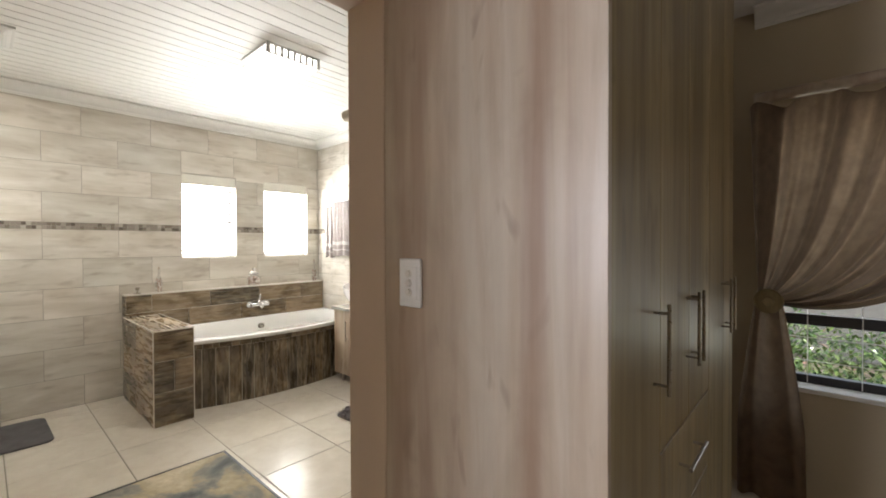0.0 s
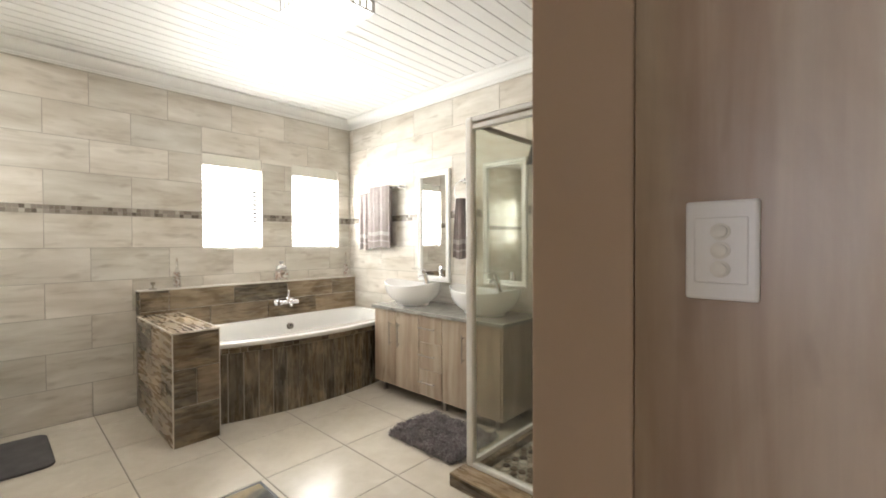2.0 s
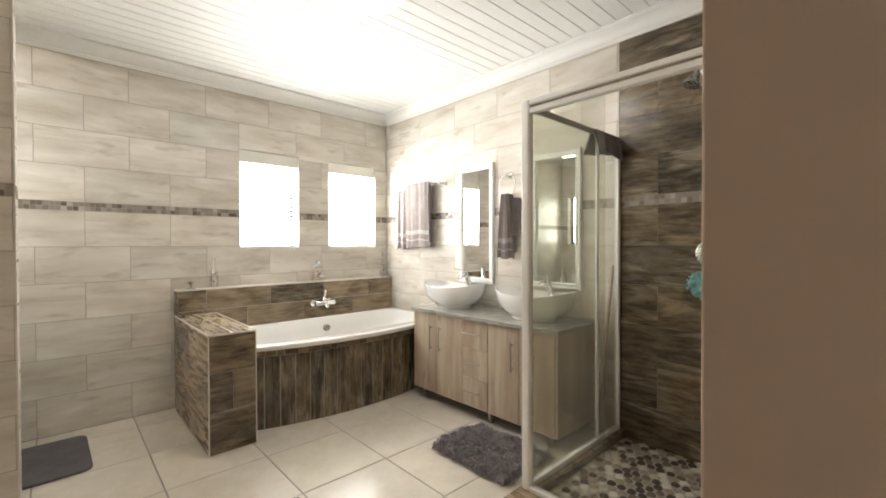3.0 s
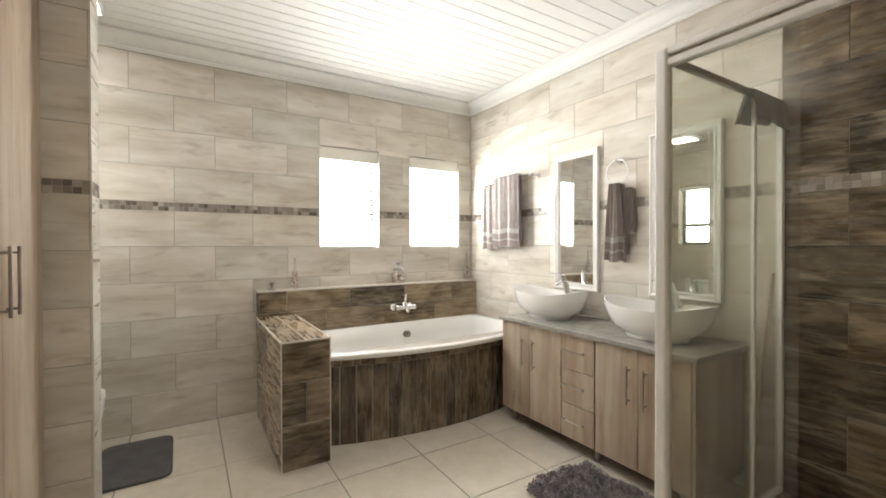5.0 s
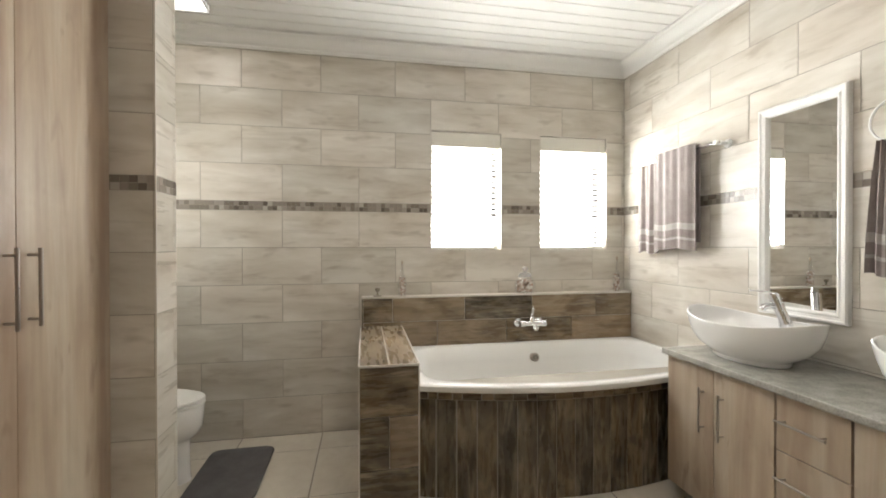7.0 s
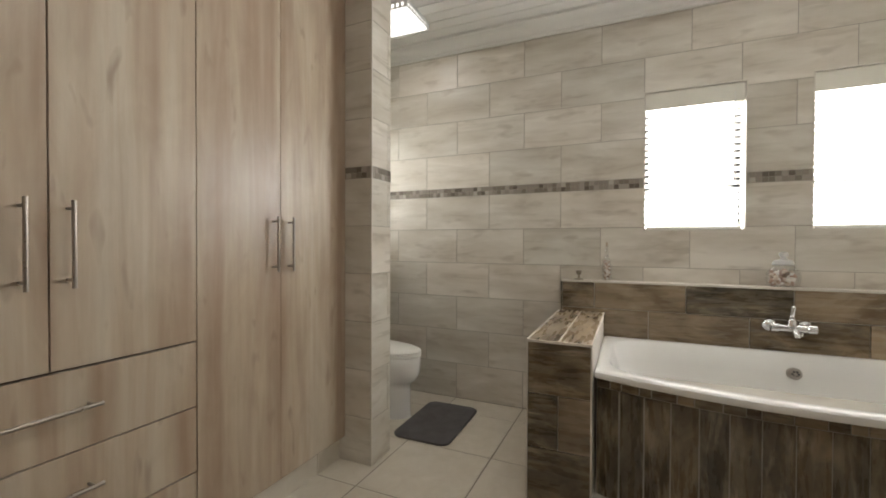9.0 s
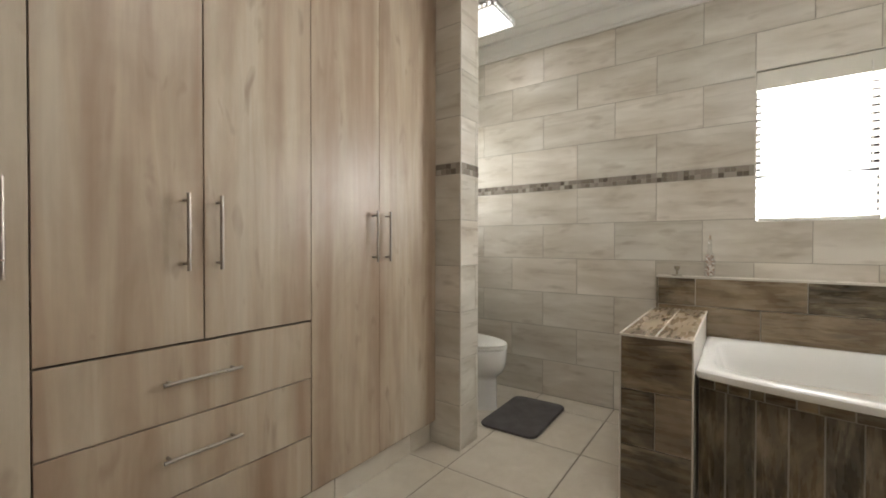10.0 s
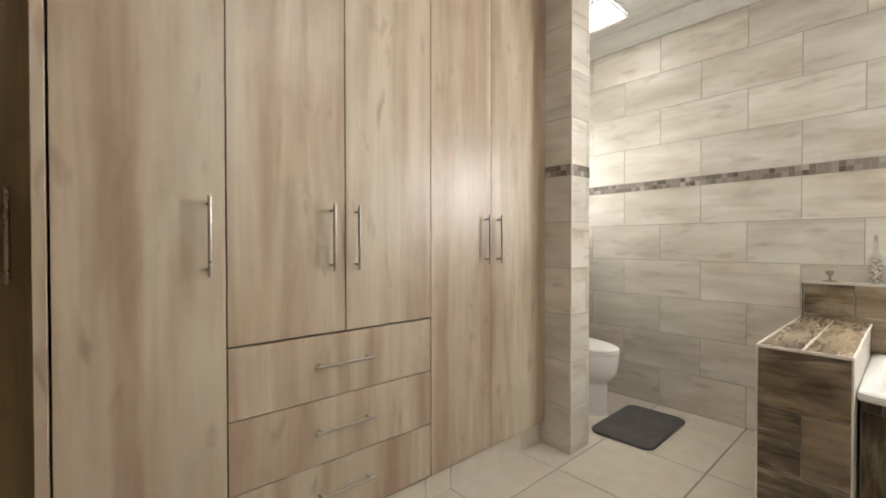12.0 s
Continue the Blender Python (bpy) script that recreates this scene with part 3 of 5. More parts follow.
part("pane", boxes((a + 0.04, b_ - 0.04, YS - 0.143, YS - 0.138, c + 0.31, d - 0.04)), M_PANE, w3).visible_shadow = False
bl = thing("venetian_blind", (-6.93, YS - 0.05, d - 0.06), "white venetian blind with open slats over the toilet", "blind", "bathroom blinds")
part("headrail", soft_box(a + 0.008, b_ - 0.008, YS - 0.075, YS - 0.012, d - 0.06, d - 0.008, 0.003), M_PLASTIC, bl)
for i in range(18):
    zz = c + 0.30 + i * 0.029
    part("slat", boxes((a + 0.02, b_ - 0.02, YS - 0.066, YS - 0.024, zz, zz + 0.002)), M_SLAT, bl)

# daylight beyond the bathroom windows
backdrop_west = solo("backdrop_west", boxes((-9.02, -9.0, 0.5, 7.0, 0.0, 4.0)), M_OUTSIDE, "overexposed daylight outside", "backdrop", kind="structure")
backdrop_south = solo("backdrop_south", boxes((-8.8, -5.2, -1.02, -1.0, 0.0, 4.0)), M_OUTSIDE, "overexposed daylight outside", "backdrop", kind="structure")

# ---------------- handles, wardrobes ----------------


def bar_handle(parent, p, q, out, r=0.006, material=None):
    """A bar on two posts; out: the way from the door to the bar."""
    p, q, out = Vector(p), Vector(q), Vector(out)
    way = (q - p).normalized()
    bm = tube(bmesh.new(), [p + out, q + out], r, 10)
    for e in (p + way * 0.022, q - way * 0.022):
        tube(bm, [e, e + out], r * 0.8, 8)
    return part("handle", bm, material or M_STEEL, parent, "brushed steel bar handle", True)


YD = 1.62       # front of the wardrobe doors
KICK = 0.135
TOPZ = 2.672


def plinth_cuts(x0, x1):
    cuts = [x0, *[c for c in (-5.998, -5.467, -4.935, -4.404, -3.872) if x0 + 0.03 < c < x1 - 0.03], x1]
    return zip(cuts, cuts[1:])


def wardrobe_unit(x0, x1, label, doors=(), drawers=(), yd=YD, group="bathroom wardrobes", face=M_OAK, bar=M_STEEL, gap=0.002):
    """doors: (x0, x1, z0, handle x); drawers: (z0, z1, handle x0, handle x1)."""
    w = thing("wardrobe", ((x0 + x1) / 2, yd, 0.0), label, "wardrobe", group)
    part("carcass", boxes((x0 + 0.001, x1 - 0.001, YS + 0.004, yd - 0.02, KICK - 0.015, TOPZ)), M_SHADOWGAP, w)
    part("plinth", boxes((x0 + 0.001, x1 - 0.001, yd - 0.06, yd - 0.045, 0.0, KICK - 0.015)), M_GROUT_LIGHT, w, "pale tiled plinth")
    m = facing((0, 1, 0), (0, yd - 0.045, 0))
    for a, b in plinth_cuts(x0, x1):
        piece("plinth_tile", w, M_FLOOR, m, [(-b + 0.002, -a - 0.002, 0.001, KICK - 0.018)], 0.006)
    for a, b, z0, hx in doors:
        ob = part("door", soft_box(a + gap, b - gap, yd - 0.018, yd, z0, TOPZ - 0.004, 0.0012), face, w)
        bar_handle(ob, (hx, yd, 1.075), (hx, yd, 1.318), (0, 0.034, 0), material=bar)
    for z0, z1, ha, hb in drawers:
        ob = part("drawer", soft_box(x0 + 0.003, x1 - 0.002, yd - 0.018, yd, z0 + 0.0022, z1 - 0.0022, 0.0012), M_OAK, w)
        zc = z1 - 0.108
        bar_handle(ob, (ha, yd, zc), (hb, yd, zc), (0, 0.034, 0))
    return w


wardrobe_unit(-6.18, -5.314, "pale oak laminate double-door wardrobe with steel bar handles", [(-6.178, -5.712, KICK, -5.757), (-5.712, -5.314, KICK, -5.667)], gap=0.0008)
wardrobe_unit(-5.314, -4.481, "pale oak laminate wardrobe with doors above three drawers", [(-5.314, -4.893, 0.848, -4.935), (-4.893, -4.481, 0.848, -4.833)], [(0.608, 0.843, -5.003, -4.761), (0.370, 0.608, -5.003, -4.761), (KICK, 0.370, -5.003, -4.761)])
wardrobe_unit(-4.481, -4.078, "pale oak laminate single-door wardrobe with steel bar handle", [(-4.481, -4.078, KICK, -4.428)])
panel = solo("end_panel", soft_box(-4.074, -4.048, YS + 0.004, YD + 0.03, 0.0, TOPZ, 0.002), M_OAK, "pale oak laminate panel between two wardrobes", "panel", at=(-4.06, YD, 0))
# The darker face laminate carries the shade on this recessed unit.
wardrobe_unit(-4.046, XE - 0.004, "wood-grain wardrobe set back beside the doorway, its shade put into a darker laminate", [(-4.046, XE - 0.004, KICK, -4.0)], yd=YD - 0.10, face=M_ASH, bar=M_BRONZE)

# bedroom wardrobe
XF = -2.708
wb = thing("bedroom_wardrobe", (XF, 3.2, 0.0), "tall wood-grain bedroom wardrobe with bar handles and drawers", "wardrobe")
part("side_panel", soft_box(XE2 + 0.002, XF + 0.018, YP, YP + 0.018, 0.0, TOPZ, 0.0015), M_OAK, wb, "pale oak laminate side panel")
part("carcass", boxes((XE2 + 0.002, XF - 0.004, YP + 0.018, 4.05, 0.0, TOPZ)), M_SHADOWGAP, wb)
for y0, y1, hy, z0 in ((YP + 0.02, 2.865, 2.809, 0.1), (2.865, 3.176, 3.142, 0.905), (3.176, 3.49, 3.210, 0.905), (3.49, 3.80, 3.749, 0.1), (3.80, 4.05, 3.85, 0.1)):
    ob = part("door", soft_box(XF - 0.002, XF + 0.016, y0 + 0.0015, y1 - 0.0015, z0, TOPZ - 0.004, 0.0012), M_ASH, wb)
    bar_handle(ob, (XF + 0.016, hy, 1.071), (XF + 0.016, hy, 1.288), (0.034, 0, 0), 0.005, M_BRONZE)
for z0, z1 in ((0.1, 0.37), (0.37, 0.635), (0.635, 0.90)):
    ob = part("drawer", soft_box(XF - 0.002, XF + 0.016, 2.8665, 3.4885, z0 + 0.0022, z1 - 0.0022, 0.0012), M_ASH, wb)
    bar_handle(ob, (XF + 0.016, 3.04, z1 - 0.1), (XF + 0.016, 3.26, z1 - 0.1), (0.034, 0, 0))

# light switch
sw = thing("light_switch", (-3.217, YP, 1.327), "white plastic three-gang light switch on the wood panel", "switch")
part("plate", soft_box(-3.258, -3.176, YP - 0.010, YP - 0.0005, 1.262, 1.393, 0.004, 2), M_PLASTIC, sw)
part("insert", soft_box(-3.247, -3.187, YP - 0.0122, YP - 0.0095, 1.284, 1.371, 0.0015), M_PLASTIC, sw)
for z in (1.352, 1.3275, 1.303):
    part("button_ring", tube(bmesh.new(), [(-3.217, YP - 0.0120, z), (-3.217, YP - 0.0142, z), (-3.217, YP - 0.0148, z)], [0.0112, 0.0112, 0.0102], 20), M_CREAM, sw, smooth=True)
    part("button", tube(bmesh.new(), [(-3.217, YP - 0.0140, z), (-3.217, YP - 0.0185, z), (-3.217, YP - 0.0195, z)], [0.0085, 0.0080, 0.0065], 18), M_CREAM, sw, "round push button", True)

# ---------------- bath ----------------


def bath_front(y, base):
    return base + 0.165 * (1 - ((y - 3.81) / 0.905) ** 2)


def bath_ring(z, d, n=10, corner=0.0, front=-6.385):
    """The bath's outline drawn in by d."""
    y0, y1, xb = 2.908 + d, 4.716 - d, -7.206 + d
    ring = []
    for k in range(n):
        ring.append((xb, y1 - (y1 - y0) * k / n))
    xf0 = bath_front(2.908, front) - d
    for k in range(n):
        ring.append((xb + (xf0 - xb) * k / n, y0))
    for k in range(2 * n):
        y = y0 + (y1 - y0) * k / (2 * n)
        ring.append((bath_front(2.908 + (y - y0) / (y1 - y0) * 1.808, front) - d, y))
    for k in range(n):
        ring.append((xf0 + (xb - xf0) * k / n, y1))
    if corner:
        for _ in range(4):
            ring = [((ring[i - 1][0] + 2 * ring[i][0] + ring[(i + 1) % len(ring)][0]) / 4, (ring[i - 1][1] + 2 * ring[i][1] + ring[(i + 1) % len(ring)][1]) / 4) for i in range(len(ring))]
    return [(px, py, z) for px, py in ring]


bath = thing("bathtub", (-6.8, 3.81, 0.0), "white built-in bathtub with bowed front and tiled surround", "bathtub")
part("tub", loft([bath_ring(0.572, 0.02), bath_ring(0.572, 0.0), bath_ring(0.580, -0.004), bath_ring(0.600, -0.004), bath_ring(0.608, 0.004), bath_ring(0.610, 0.02), bath_ring(0.609, 0.045, corner=1), bath_ring(0.600, 0.056, corner=1), bath_ring(0.50, 0.085, corner=1), bath_ring(0.30, 0.14, corner=1), bath_ring(0.22, 0.20, corner=1), bath_ring(0.205, 0.30, corner=1)], end_only=True), M_ACRYLIC, bath, "glossy white acrylic tub", True)
part("overflow", tube(bmesh.new(), [(-7.120, 3.86, 0.510), (-7.088, 3.86, 0.515), (-7.084, 3.86, 0.516)], [0.031, 0.031, 0.024], 20), M_STEEL, bath, "chrome overflow rosette", True)
for k in range(6):
    a = k * math.pi / 3
    part("slot", tube(bmesh.new(), [(-7.086, 3.86 + 0.014 * math.cos(a), 0.515 + 0.014 * math.sin(a)), (-7.081, 3.86 + 0.014 * math.cos(a), 0.515 + 0.014 * math.sin(a))], 0.0055, 8), M_BLACK, bath, "dark overflow slot")
FRONT = -6.43
part("apron", loft([[(bath_front(2.91 + 1.80 * k / 24, FRONT) - 0.004, 2.91 + 1.80 * k / 24, z) for k in range(25)] + [(FRONT - 0.1, 4.71, z), (FRONT - 0.1, 2.91, z)] for z in (0.0, 0.57)]), M_GROUT, bath)
APRON_WIDTH = 0.1028


def apron_frame(ym):
    slope = math.atan(-2 * 0.165 * (ym - 3.81) / 0.905 ** 2)
    return Matrix.Translation((bath_front(ym, FRONT) - 0.010, ym, 0)) @ Matrix.Rotation(-slope, 4, "Z") @ facing((1, 0, 0), (0, 0, 0))


y = 2.912
while y < 4.70:
    w = min(APRON_WIDTH, 4.712 - y)
    mr = apron_frame(y + w / 2) @ Matrix.Rotation(math.pi / 2, 4, "Z")
    piece("apron_tile", bath, M_BROWN if random.random() < 0.16 else M_DARK, mr, [(0.002, 0.517, -w / 2 + 0.0017, w / 2 - 0.0017)], 0.009)
    y += APRON_WIDTH
y = 2.912
while y < 4.70:
    w = min(random.choice((0.048, 0.062, 0.075, 0.098)), 4.712 - y)
    piece("trim_tile", bath, random.choice((M_DARK, M_BROWN, M_DARK, M_DARK, M_BROWN)), apron_frame(y + w / 2), [(-w / 2 + 0.0018, w / 2 - 0.0018, 0.521, 0.570)], 0.010)
    y += w

# ledge behind the bath and pier beside it
ledge = solo("bath_ledge", boxes((XW - 0.004, -7.219, 2.633, YN + 0.004, 0.0, 0.952)), M_GROUT_LIGHT, "low tiled ledge behind the bathtub", "ledge", kind="structure")
m = facing((1, 0, 0), (-7.219, 0, 0))
LEDGE = ((0.60, 0.782, 3.16, (M_BROWN, M_BROWN, M_DARK, M_BROWN, M_BROWN)), (0.782, 0.952, 2.84, (M_DARK, M_BROWN, M_DARK, M_BROWN, M_BROWN)))
for z0, z1, first, kinds in LEDGE:
    j, count = first - PITCH * 2, 0
    while j < YN:
        a, b2 = max(j, 2.634), min(j + PITCH, YN)
        if b2 - a > 0.02:
            piece("ledge_tile", ledge, kinds[count % 5], m, [(a + 0.002, b2 - 0.002, z0 + 0.002, z1 - 0.002)])
            count += 1
        j += PITCH
m = facing((0, -1, 0), (0, 2.633, 0))
piece("ledge_tile", ledge, M_DARK, m, [(XW, -7.213, 0.70, 0.950)])
part("trim", boxes((XW - 0.002, -7.208, 2.624, YN, 0.952, 0.962)), M_GROUT_LIGHT, ledge, "pale edge trim")

PX, PY0, PY1, PZ = -6.23, 2.615, 2.905, 0.759
pier = solo("bath_pier", boxes((-7.217, PX - 0.008, PY0 + 0.008, PY1 - 0.006, 0.0, PZ - 0.008)), M_GROUT_LIGHT, "tiled pier at the end of the bathtub", "pier", kind="structure")
m = facing((1, 0, 0), (PX - 0.008, 0, 0))
mid = (PY0 + PY1) / 2
for r in ((PY0, PY1, 0.512, PZ - 0.010), (PY0, mid, 0.262, 0.512), (mid, PY1, 0.262, 0.512), (PY0, PY1, 0.0, 0.262)):
    piece("pier_tile", pier, M_BROWN if r[1] - r[0] < 0.2 and r[0] > PY0 else M_DARK, m, [(r[0] + 0.007, r[1] - 0.007, r[2] + 0.002, r[3] - 0.002)] if r[1] - r[0] > 0.2 else [(r[0] + (0.007 if r[0] == PY0 else 0.002), r[1] - (0.007 if r[1] == PY1 else 0.002), r[2] + 0.002, r[3] - 0.002)])
m = facing((0, -1, 0), (0, PY0 + 0.008, 0))
for z0, z1, joints in ((0.512, PZ - 0.010, (-7.215, -6.76, PX)), (0.262, 0.512, (-7.215, -7.02, -6.50, PX)), (0.0, 0.262, (-7.215, -6.76, PX))):
    for a, b2 in zip(joints, joints[1:]):
        piece("pier_tile", pier, M_BROWN if random.random() < 0.5 else M_DARK, m, [(a + 0.002, b2 - (0.007 if b2 == PX else 0.002), z0 + 0.002, z1 - 0.002)])
m = facing((0, 1, 0), (0, PY1 - 0.008, 0))
piece("pier_tile", pier, M_TILE, m, [(-PX + 0.007, -PX + 0.17, 0.615, PZ - 0.010)], 0.006)
m = facing((0, 0, 1), (0, 0, PZ - 0.008))
for c0, c1, joint in ((PY0 + 0.007, mid - 0.004, -6.78), (mid + 0.004, PY1 - 0.007, -7.02)):
    for a, b2 in ((-7.215, joint - 0.003), (joint + 0.003, PX - 0.007)):
        piece("pier_tile", pier, M_BROWN, m, [(a, b2, c0, c1)])
    part("grout_joint", boxes((joint - 0.003, joint + 0.003, c0, c1, PZ - 0.009, PZ - 0.001)), M_GROUT_LIGHT, pier)
part("grout_joint", boxes((-7.215, PX - 0.007, mid - 0.004, mid + 0.004, PZ - 0.009, PZ - 0.001)), M_GROUT_LIGHT, pier)
part("trim", boxes((PX - 0.007, PX + 0.001, PY0 + 0.0, PY0 + 0.006, 0.0, PZ), (PX - 0.007, PX + 0.001, PY1 - 0.006, PY1, 0.0, PZ), (PX - 0.007, PX + 0.001, PY0 + 0.006, PY1 - 0.006, PZ - 0.009, PZ + 0.001), (-7.215, PX - 0.007, PY0 - 0.001, PY0 + 0.006, PZ - 0.009, PZ + 0.001), (-7.215, PX - 0.007, PY1 - 0.006, PY1 + 0.001, PZ - 0.009, PZ + 0.001)), M_GROUT_LIGHT, pier, "pale edge trim")

# bath mixer
bt = thing("bath_mixer", (-7.21, 3.86, 0.75), "chrome wall-mounted bath mixer tap above the tub", "tap")
part("body", tube(bmesh.new(), [(-7.148, 3.765, 0.748), (-7.148, 3.800, 0.748), (-7.148, 3.804, 0.748), (-7.148, 3.925, 0.748), (-7.148, 3.929, 0.748), (-7.148, 3.965, 0.748)], [0.024, 0.024, 0.0195, 0.0195, 0.024, 0.024], 18), M_CHROME, bt, smooth=True)
for yy in (3.775, 3.935):
    part("wall_rose", tube(bmesh.new(), [(-7.211, yy, 0.752), (-7.202, yy, 0.752), (-7.190, yy, 0.752), (-7.186, yy, 0.751), (-7.155, yy, 0.748)], [0.036, 0.036, 0.026, 0.015, 0.015], 22), M_CHROME, bt, "round chrome wall rose", True)
part("spout", tube(bmesh.new(), [(-7.148, 3.872, 0.742), (-7.128, 3.874, 0.728), (-7.118, 3.875, 0.712), (-7.116, 3.875, 0.702)], [0.017, 0.0165, 0.016, 0.016], 14), M_CHROME, bt, smooth=True)
part("diverter", tube(bmesh.new(), [(-7.148, 3.900, 0.730), (-7.148, 3.900, 0.712), (-7.148, 3.900, 0.708)], [0.012, 0.012, 0.009], 12), M_CHROME, bt, smooth=True)
part("cartridge", tube(bmesh.new(), [(-7.148, 3.860, 0.760), (-7.148, 3.860, 0.795), (-7.148, 3.860, 0.802)], [0.021, 0.021, 0.016], 16), M_CHROME, bt, smooth=True)
bm = soft_box(-0.010, 0.070, -0.011, 0.011, -0.005, 0.005, 0.004, 2)
bmesh.ops.transform(bm, matrix=pose(-7.148, 3.858, 0.803, 0, -74, 8), verts=bm.verts[:])
part("lever", bm, M_CHROME, bt, "flat raised chrome lever", True)

# ---------------- vanity ----------------
YV = 4.22
VX = (-6.19, -5.604, -5.342, -4.783)
VZ0, VZ1 = 0.092, 0.752


def vanity_cabinet(x0, x1, label, doors=(), drawers=(), legs=()):
    c = thing("vanity_cabinet", ((x0 + x1) / 2, YV, 0.0), label, "cabinet", "vanity cabinets")
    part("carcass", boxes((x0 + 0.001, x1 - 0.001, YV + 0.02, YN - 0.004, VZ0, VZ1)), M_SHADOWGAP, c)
    for a, b, hx in doors:
        ob = part("door", soft_box(a + 0.002, b - 0.002, YV, YV + 0.018, VZ0, VZ1 - 0.002, 0.0012), M_OAK, c)
        bar_handle(ob, (hx, YV, 0.445), (hx, YV, 0.655), (0, -0.030, 0), 0.005)
    for z0, z1 in drawers:
        ob = part("drawer", soft_box(x0 + 0.0015, x1 - 0.0015, YV, YV + 0.018, z0 + 0.0022, z1 - 0.0022, 0.0012), M_OAK, c)
        bar_handle(ob, (x0 + 0.015, YV, z1 - 0.10), (x0 + 0.20, YV, z1 - 0.10), (0, -0.030, 0), 0.005)
    for xx in legs:
        for yy in (YV + 0.07, YN - 0.1):
            part("leg", tube(bmesh.new(), [(xx, yy, 0.0), (xx, yy, 0.012), (xx, yy, 0.013), (xx, yy, VZ0 + 0.002)], [0.024, 0.024, 0.016, 0.016], 12), M_STEEL, c, "short steel leg", True)
    return c


vanity_cabinet(VX[0], VX[1] - 0.002, "pale oak laminate vanity cabinet with two doors", [(VX[0], -5.897, -5.952), (-5.897, VX[1] - 0.002, -5.842)], legs=(-6.12,))
vanity_cabinet(VX[1] + 0.003, VX[2] - 0.002, "narrow pale oak laminate drawer unit under stone worktop", legs=(-5.375,), drawers=[(VZ0, 0.310), (0.310, 0.530), (0.530, VZ1 - 0.002)])
c3 = vanity_cabinet(VX[2] + 0.003, VX[3], "pale oak laminate vanity cabinet beside the shower", [(VX[2] + 0.003, -5.062, -5.112), (-5.062, VX[3], -5.012)], legs=(-4.86,))
part("side_panel", soft_box(VX[3], VX[3] + 0.018, YV + 0.004, YN - 0.004, VZ0, VZ1, 0.0012), M_OAK, c3)
top = solo("worktop", soft_box(-6.21, -4.745, YV - 0.024, YN - 0.002, VZ1, 0.783, 0.006, 3), M_GRANITE, "speckled grey granite worktop on the vanity", "worktop", at=(-5.47, YV, VZ1))


def basin(cx, cy):
    b = thing("vessel_basin", (cx, cy, 0.783), "oval white ceramic vessel basin standing on the worktop", "basin", "vessel basins")
    up = lambda k: (lambda c, s: k * (abs(c) ** 2.2 - 0.4 * abs(s)))
    rings = [ellipse(cx, cy, z, rx, ry, 44, lift=up(k)) for z, rx, ry, k in (
        (0.7835, 0.172, 0.118, 0), (0.790, 0.178, 0.124, 0), (0.804, 0.180, 0.127, 0), (0.815, 0.198, 0.140, 0.001), (0.845, 0.252, 0.172, 0.004), (0.885, 0.288, 0.191, 0.010), (0.930, 0.307, 0.201, 0.018),
        (0.964, 0.316, 0.206, 0.027), (0.972, 0.317, 0.206, 0.029), (0.975, 0.313, 0.203, 0.029), (0.972, 0.307, 0.198, 0.029), (0.955, 0.300, 0.193, 0.026), (0.91, 0.276, 0.178, 0.014), (0.865, 0.225, 0.148, 0.004), (0.835, 0.13, 0.085, 0), (0.828, 0.03, 0.03, 0))]
    part("bowl", loft(rings), M_CERAMIC, b, "glossy white ceramic bowl", True)
    part("waste", tube(bmesh.new(), [(cx, cy, 0.824), (cx, cy, 0.831)], 0.028, 18), M_CHROME, b, "chrome waste", True)
    t = thing("basin_mixer", (cx + 0.035, cy + 0.168, 0.925), "slanted chrome basin mixer with flat lever", "tap", "basin mixers")
    tx, ty = cx + 0.035, cy + 0.168
    part("body", tube(bmesh.new(), [(tx, ty, 0.925), (tx, ty, 0.955), (tx - 0.004, ty - 0.004, 0.965), (tx - 0.035, ty - 0.030, 1.085)], [0.027, 0.027, 0.023, 0.023], 18), M_CHROME, t, smooth=True)
    part("spout", tube(bmesh.new(), [(tx - 0.020, ty - 0.017, 1.03), (tx - 0.036, ty - 0.045, 1.035), (tx - 0.050, ty - 0.070, 1.026), (tx - 0.054, ty - 0.078, 1.012)], [0.016, 0.0155, 0.015, 0.015], 12), M_CHROME, t, smooth=True)
    bm = soft_box(-0.014, 0.014, -0.098, 0.018, -0.004, 0.004, 0.003, 2)
    bmesh.ops.transform(bm, matrix=pose(tx - 0.037, ty - 0.032, 1.094, -6, 0, -38), verts=bm.verts[:])
    part("lever", bm, M_CHROME, t, "flat chrome lever")


basin(-5.93, 4.45)
basin(-5.10, 4.45)


def mirror(x0, x1, z0, z1):
    mthing = thing("wall_mirror", ((x0 + x1) / 2, YN, z0), "tall mirror in a moulded white frame above the vanity", "mirror", "vanity mirrors")
    prof = [(0.0, 0.0), (0.0, 0.022), (0.006, 0.030), (0.014, 0.030), (0.018, 0.024), (0.030, 0.022), (0.036, 0.028), (0.042, 0.026), (0.048, 0.012), (0.048, 0.0)]
    corners = [(x0, z0, 1, 1), (x1, z0, -1, 1), (x1, z1, -1, -1), (x0, z1, 1, -1)]
    bm = bmesh.new()
    rings = [[bm.verts.new((cx + d * sx, YN - 0.0015 - h, cz + d * sz)) for d, h in prof] for cx, cz, sx, sz in corners]
    for a, b in zip(rings, rings[1:] + rings[:1]):
        for k in range(len(prof) - 1):
            bm.faces.new((a[k], a[k + 1], b[k + 1], b[k]))
    part("frame", bm, M_MIRROR_FRAME, mthing, "moulded white wooden frame")
    part("glass", boxes((x0 + 0.044, x1 - 0.044, YN - 0.010, YN - 0.003, z0 + 0.044, z1 - 0.044)), M_MIRROR, mthing, "silvered mirror glass")


